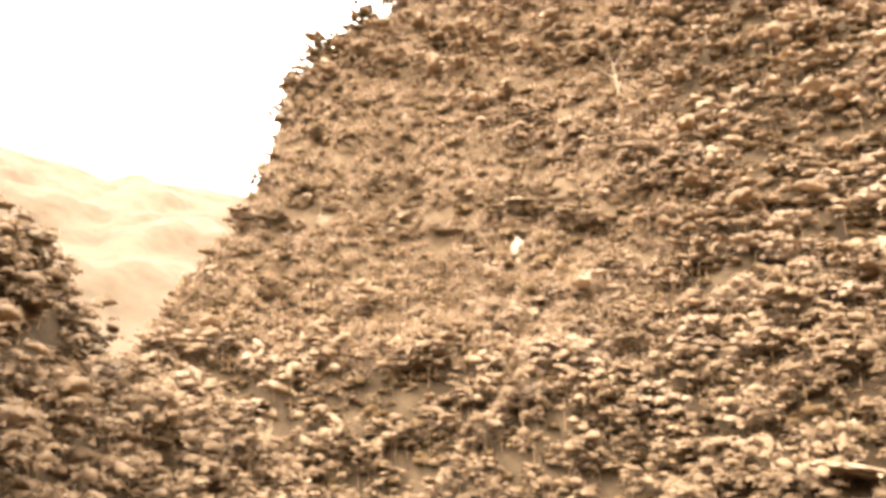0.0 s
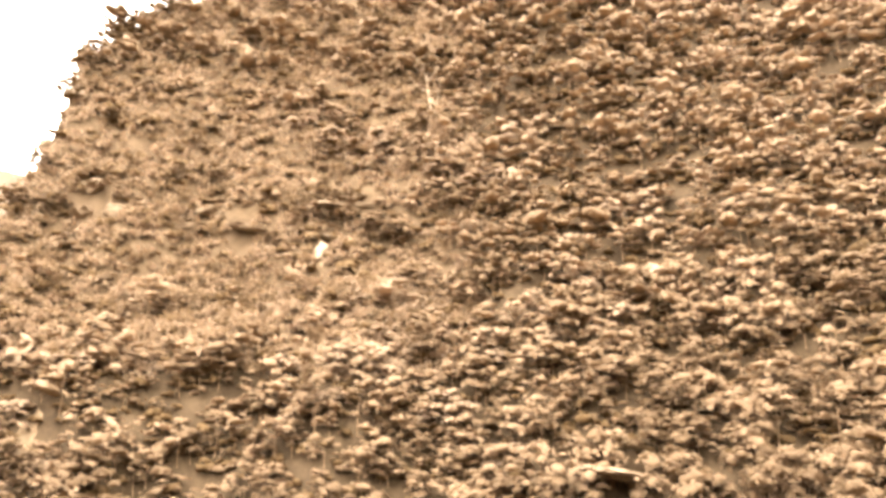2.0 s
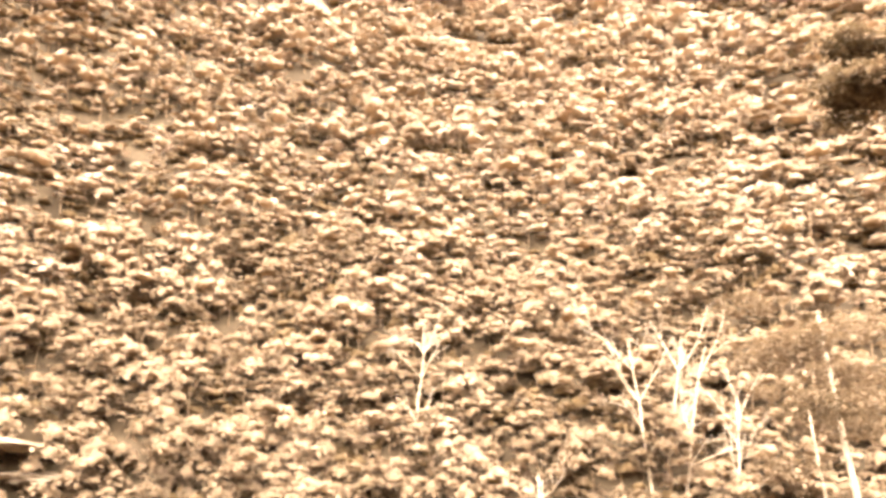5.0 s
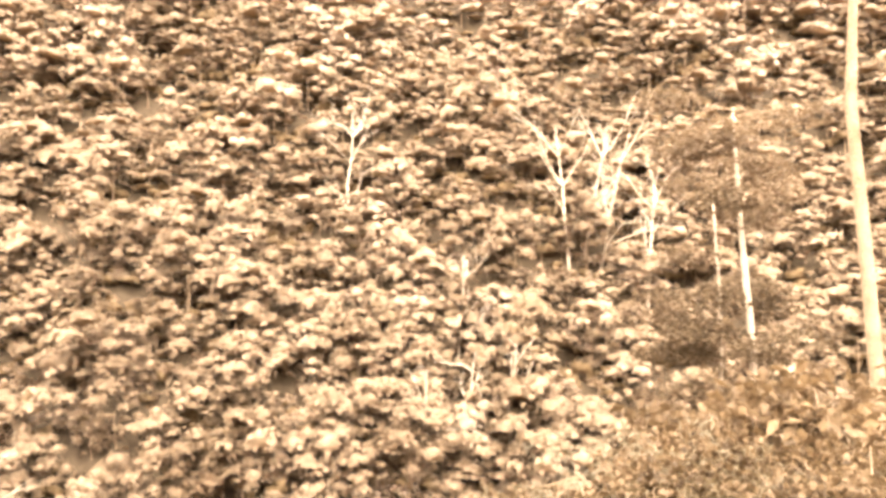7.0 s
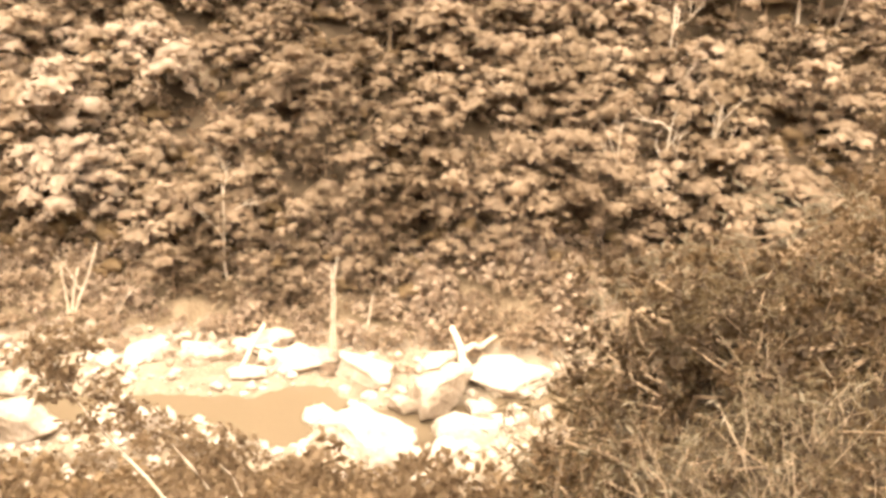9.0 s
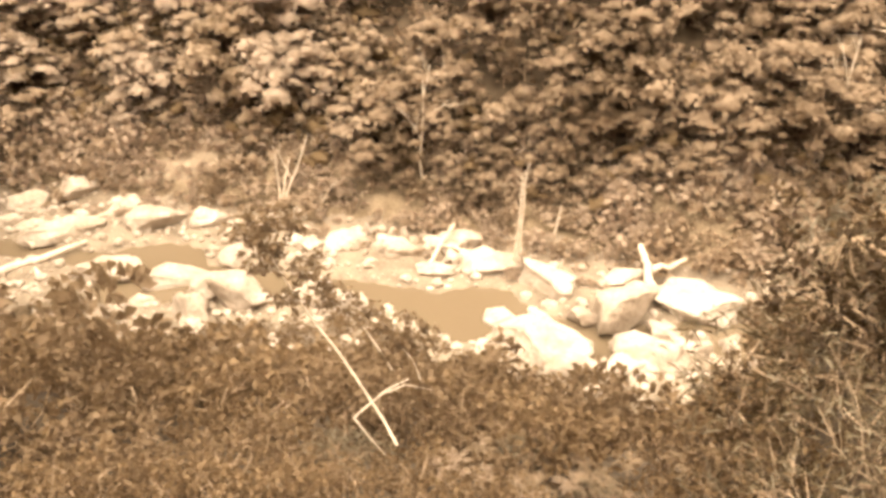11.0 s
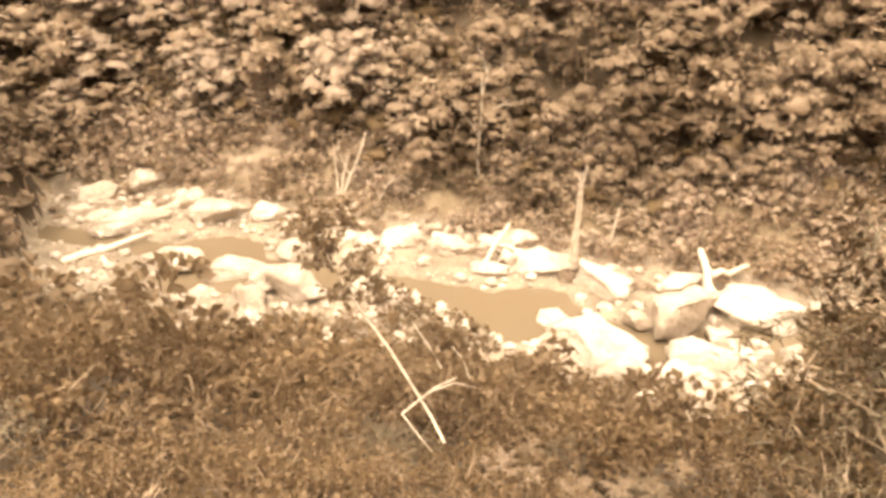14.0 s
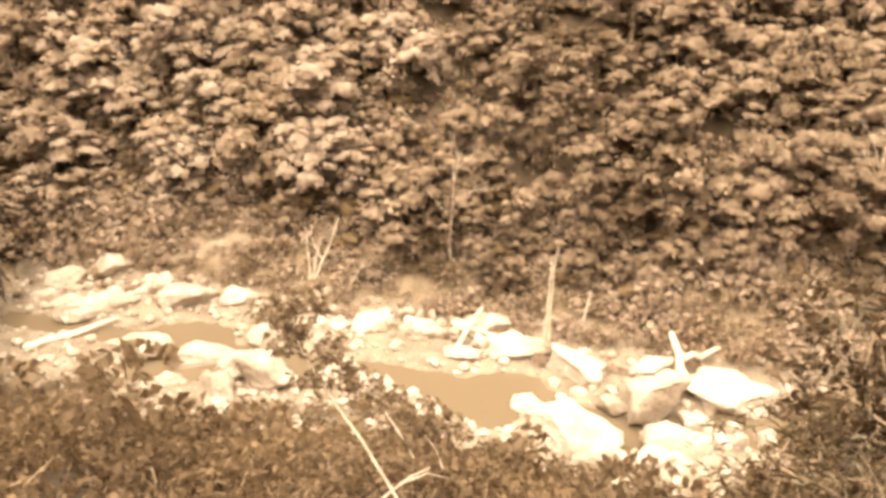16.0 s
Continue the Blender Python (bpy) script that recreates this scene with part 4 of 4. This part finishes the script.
for az, r, s in scatter(76, 93, 11, 20, 2.3, g):
    shrub(int(g.choice([1, 3, 3])), polar(az, r), g.uniform(1.7, 2.9), g.uniform(0, 6.28), g)
BUSHES = [shrub_mesh(g, 48, 5, 0.185, 0.056, int(g.integers(4, 9)), g.uniform(0.7, 1.1))[0] for _ in range(8)]
bank, shrubs = Stand(), 0
for az, r, s in scatter(50, 104, 2.6, 5.5, 0.75, g) + scatter(50, 104, 5.5, 9, 0.85, g) + scatter(61, 74, 4.2, 7.5, 0.7, g) + scatter(-32, 50, 5.5, 9, 1.1, g) + scatter(-32, 104, 9, 15, 1.25, g) + scatter(-32, 66, 15, 47, 2.15, g):
    reach = float(curve(az, REACH))
    if r > reach * 1.55 or az < 50 and r < 5.5 or az < -16 and r > 15:
        continue
    if az > 73 and r < 4.6 and g.uniform() < 0.55:
        continue
    z = float(ground_z(az, r))
    if r > 44 and z < 1.5:
        continue
    x, y = r * math.sin(radians(az)), r * math.cos(radians(az))
    size = g.uniform(0.5, 0.8) if r < 5.5 else g.uniform(0.6, 1.35) if r < 15 else g.uniform(0.9, 2.2) if az < 48 else g.uniform(0.7, 1.2)
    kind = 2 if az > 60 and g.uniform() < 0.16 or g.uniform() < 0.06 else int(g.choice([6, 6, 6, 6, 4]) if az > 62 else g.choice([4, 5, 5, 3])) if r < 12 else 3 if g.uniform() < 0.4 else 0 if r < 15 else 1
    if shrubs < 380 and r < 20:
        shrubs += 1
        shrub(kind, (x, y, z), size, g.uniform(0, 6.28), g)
    else:
        V, F = BUSHES[int(g.integers(8))]
        size *= 1.0 + 0.8 * g.uniform() ** 3
        bank.add(V, F, (x, y, z - 0.1), size, g.uniform(0, 6.28), int(g.choice([0, 0, 2])), g.uniform(0.8, 1.3))
for az, r, s in scatter(-8, 46, 44, 73, 1.75, g):
    out = float(curve(az, [(-8, 74), (3, 69), (9, 61), (19, 58), (27, 56.5), (34, 52), (40, 48), (48, 45)]))
    if r > out + g.uniform(-2.5, 1.5) or g.uniform() < 0.12:
        continue
    V, F = BUSHES[int(g.integers(8))]
    p = polar(az, r)
    bank.add(V, F, (p.x, p.y, max(p.z, 0.0) - 0.1), g.uniform(0.9, 1.8), g.uniform(0, 6.28), int(g.choice([0, 2, 2])), g.uniform(0.7, 1.1))
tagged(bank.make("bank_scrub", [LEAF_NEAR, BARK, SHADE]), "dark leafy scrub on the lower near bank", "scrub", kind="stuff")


TWIG = surface_material("pale_twig", [(0.4, (0.16, 0.11, 0.06)), (0.9, (0.35, 0.26, 0.17))], 6.0, 0.85, 0.4)


def twig_bush(p, stems, size, g):
    """A half-bare bush: long crooked forking stems that end in stars of narrow leaves."""
    bush = place("twiggy_bush", Matrix.Translation(p), "half-bare bush with long pale twigs and leaf stars", "shrub", "twiggy bushes beside the lookout")
    tufts = []
    for k in range(stems):
        a = g.uniform(0, 6.28)
        tubes = limb(g, (0.08 * math.cos(a), 0.08 * math.sin(a), -0.2), (0.55 * math.cos(a), 0.55 * math.sin(a), 1.0), size * g.uniform(0.8, 1.2), 0.013, 2, 0.8, 5, 0.22)
        V, F = gather(tubes)
        mesh_object("stem", V, F, [TWIG], bush, smooth=True)
        tips = np.array([V[-1] for V, F in tubes])
        ways = np.tile([[0.0, 0.0, 1.0]], (len(tips), 1)) + g.normal(0, 0.4, (len(tips), 3))
        tufts.append(leaf_cluster(g, tips, ways, 6, 0.1, 0.007))
    V, F = gather(tufts)
    mesh_object("foliage", V, F, [STAR_LEAF], bush)


for az, r in [(72.5, 4.4), (75, 3.6), (77.5, 4.3), (80, 3.5), (82.5, 4.2), (74, 5.4), (79, 5.2)]:
    twig_bush(polar(az, r), 4, g.uniform(1.0, 1.4), g)


def fern_mesh(g):
    """A crown of arching fronds with toothed leaflets."""
    vs, fs, n = [], [], 0
    for k in range(11):
        a = k * 2.4 + g.uniform(-0.3, 0.3)
        L, lift = g.uniform(0.7, 1.0), g.uniform(0.5, 1.1)
        t = np.linspace(0, 1, 13)
        out = L * (t * math.cos(0.4) + 0.0 * t)
        P = np.stack([out * math.cos(a), out * math.sin(a), lift * L * (t - 0.95 * t ** 2)], -1)
        side = np.array([-math.sin(a), math.cos(a), 0.0])
        for i in range(1, 12):
            w = 0.20 * L * math.sin(math.pi * min(1, 0.12 + 0.88 * t[i])) + 0.02
            fwd = (P[i + 1] - P[i]) * 0.75
            for sgn in (1, -1):
                vs += [P[i] - fwd * 0.3, P[i] + fwd * 0.5, P[i] + side * sgn * w + fwd - np.array([0, 0, 0.25 * w])]
                fs.append((n, n + 1, n + 2))
                n += 3
    return np.array(vs), np.array(fs)


FERNS = [mesh_data("fern", fern_mesh(g), LEAF_SCRUB) for _ in range(4)]
for az, r, s in scatter(34, 62, 9, 17, 1.5, g):
    if g.uniform() < 0.15:
        continue
    ob = new("fern", FERNS[int(g.integers(4))])
    ob.matrix_world = stand_at(polar(az, r) + Vector((0, 0, 0.75)), g.uniform(0, 6.28), g.uniform(0.5, 0.8))
    tagged(ob, "arching fern with pale fronds among the bank shrubs", "fern", "ferns on the bank")


def leafy_limb(g, centre, radius, clusters, per, leaf, width):
    w = g.normal(0, 1, (clusters, 3))
    w /= np.linalg.norm(w, axis=1)[:, None]
    C = np.asarray(centre) + w * radius * g.uniform(0.3, 1.0, (clusters, 1)) * np.array([1, 1, 0.6])
    return leaf_cluster(g, C, w, per, leaf, width)


# a half-dead sapling leaning over the river
sap = place("sapling", Matrix.Translation(aim(26.4, -42.6, 11.2)), "half-dead leaning sapling with pale bare stem and sparse leaves", "tree")
sap_o = np.array(aim(26.4, -42.6, 11.2))


def from_sap(az, el, r):
    return np.array(aim(az, el, r * 0.52)) - sap_o


def sap_part(name, points, radii, mat=DEADWOOD):
    V, F = tube(points, np.array(radii) * 0.37, 6)
    mesh_object(name, V, F, [mat], sap, smooth=True)


sap_part("trunk", [from_sap(27.6, -42.0, 21.5), from_sap(26.3, -40.0, 22.2), from_sap(25.1, -38.4, 22.6), from_sap(22.7, -35.0, 23.2), from_sap(20.5, -32.2, 23.6), from_sap(18.4, -28.7, 24), from_sap(16.9, -25.2, 24.4)], [0.085, 0.08, 0.075, 0.065, 0.055, 0.04, 0.02])
sap_part("branch", [from_sap(23.6, -39.8, 22.0), from_sap(25.4, -38.8, 22.1), from_sap(27.1, -37.9, 22.0), from_sap(28.9, -37.3, 22.0)], [0.05, 0.055, 0.05, 0.025])
sap_part("branch", [from_sap(23.6, -39.8, 22.0), from_sap(24.9, -41.2, 21.6), from_sap(26.4, -42.6, 21.2)], [0.05, 0.04, 0.03])
sap_part("branch", [from_sap(26.4, -38.3, 22.2), from_sap(28.6, -37.7, 22.4), from_sap(31.0, -38.1, 22.6)], [0.04, 0.035, 0.02])
sap_part("branch", [from_sap(27.4, -36.6, 23.5), from_sap(26.3, -35.0, 23.7), from_sap(25.0, -33.3, 24)], [0.06, 0.05, 0.03])
sap_part("branch", [from_sap(30.0, -37.4, 23.0), from_sap(29.4, -36.0, 23.2), from_sap(28.4, -35.0, 23.3)], [0.04, 0.035, 0.02])
for az, el, r, rad, n in [(16.2, -25.2, 24.4, 1.0, 40), (19.2, -24.8, 24.2, 0.9, 34), (17.4, -27.6, 24.2, 0.9, 34), (20.4, -28.6, 24.0, 0.8, 26), (25.2, -32.6, 24.0, 0.9, 34), (29.0, -33.6, 23.8, 0.9, 36), (18.6, -30.5, 23.8, 0.6, 16), (17.8, -26.2, 24.4, 1.2, 44), (21.4, -30.6, 24.0, 0.9, 30), (27.2, -34.6, 24.0, 1.1, 40), (30.4, -35.0, 23.6, 0.9, 30), (23.4, -31.4, 24.2, 0.9, 26)]:
    V, F = leafy_limb(g, from_sap(az, el, r), rad * 0.55, n, 7, 0.13, 0.035)
    mesh_object("foliage", V, F, [LEAF_NEAR], sap)

# the big dark trees beside the lookout
for az, r, el_base, el_trunk, el_top, rad, lean_az in [(84.9, 24, -14, 4.5, 8.5, 0.16, -2.0), (82.4, 25, -14, 0.0, 3.5, 0.1, -0.8), (92.2, 16, -16, 20, 26.5, 0.14, -2.8)]:
    p0 = polar(az, r)
    p0.z = float(ground_z(az, r))
    tall = EYE + r * math.tan(radians(el_top)) - p0.z
    across = np.array([math.cos(radians(az)), -math.sin(radians(az)), 0]) * r * math.tan(radians(lean_az))
    tree = place("bank_tree", Matrix.Translation(p0), "tall dark tree with a pale trunk beside the lookout", "tree", "trees beside the lookout")
    pts = [np.array([0, 0, -0.5])] + [across * t ** 1.2 + np.array([0, 0, tall * t]) + g.normal(0, 0.12, 3) for t in (0.2, 0.4, 0.6, 0.8, 1.0)]
    V, F = tube(pts, rad * np.array([1.2, 1.0, 0.9, 0.75, 0.5, 0.2]), 8)
    mesh_object("trunk", V, F, [BARK if r < 20 else DEADWOOD], tree, smooth=True)
    low, reach, lush, limbs = (0.84, 1.3, 0.65, 11) if r < 20 else (0.42, 2.3, 1.2, 26)
    for k in range(limbs):
        t = g.uniform(low, 1.0)
        p = across * t + np.array([0, 0, tall * t])
        a = g.uniform(0, 6.28)
        way = np.array([math.cos(a), math.sin(a), g.uniform(0.0, 0.4)])
        L = reach * g.uniform(0.6, 1.2)
        VF = gather(limb(g, p, way, L, rad * 0.18, 1))
        mesh_object("limb", VF[0], VF[1], [BARK], tree, smooth=True)
        V, F = leafy_limb(g, np.zeros(3), lush * g.uniform(0.8, 1.3), 120, 6, 0.15, 0.05)
        V = V * np.array([1, 1, 0.6]) + p + way * L * 0.8
        mesh_object("foliage", V, F, [LEAF_DEEP], tree)
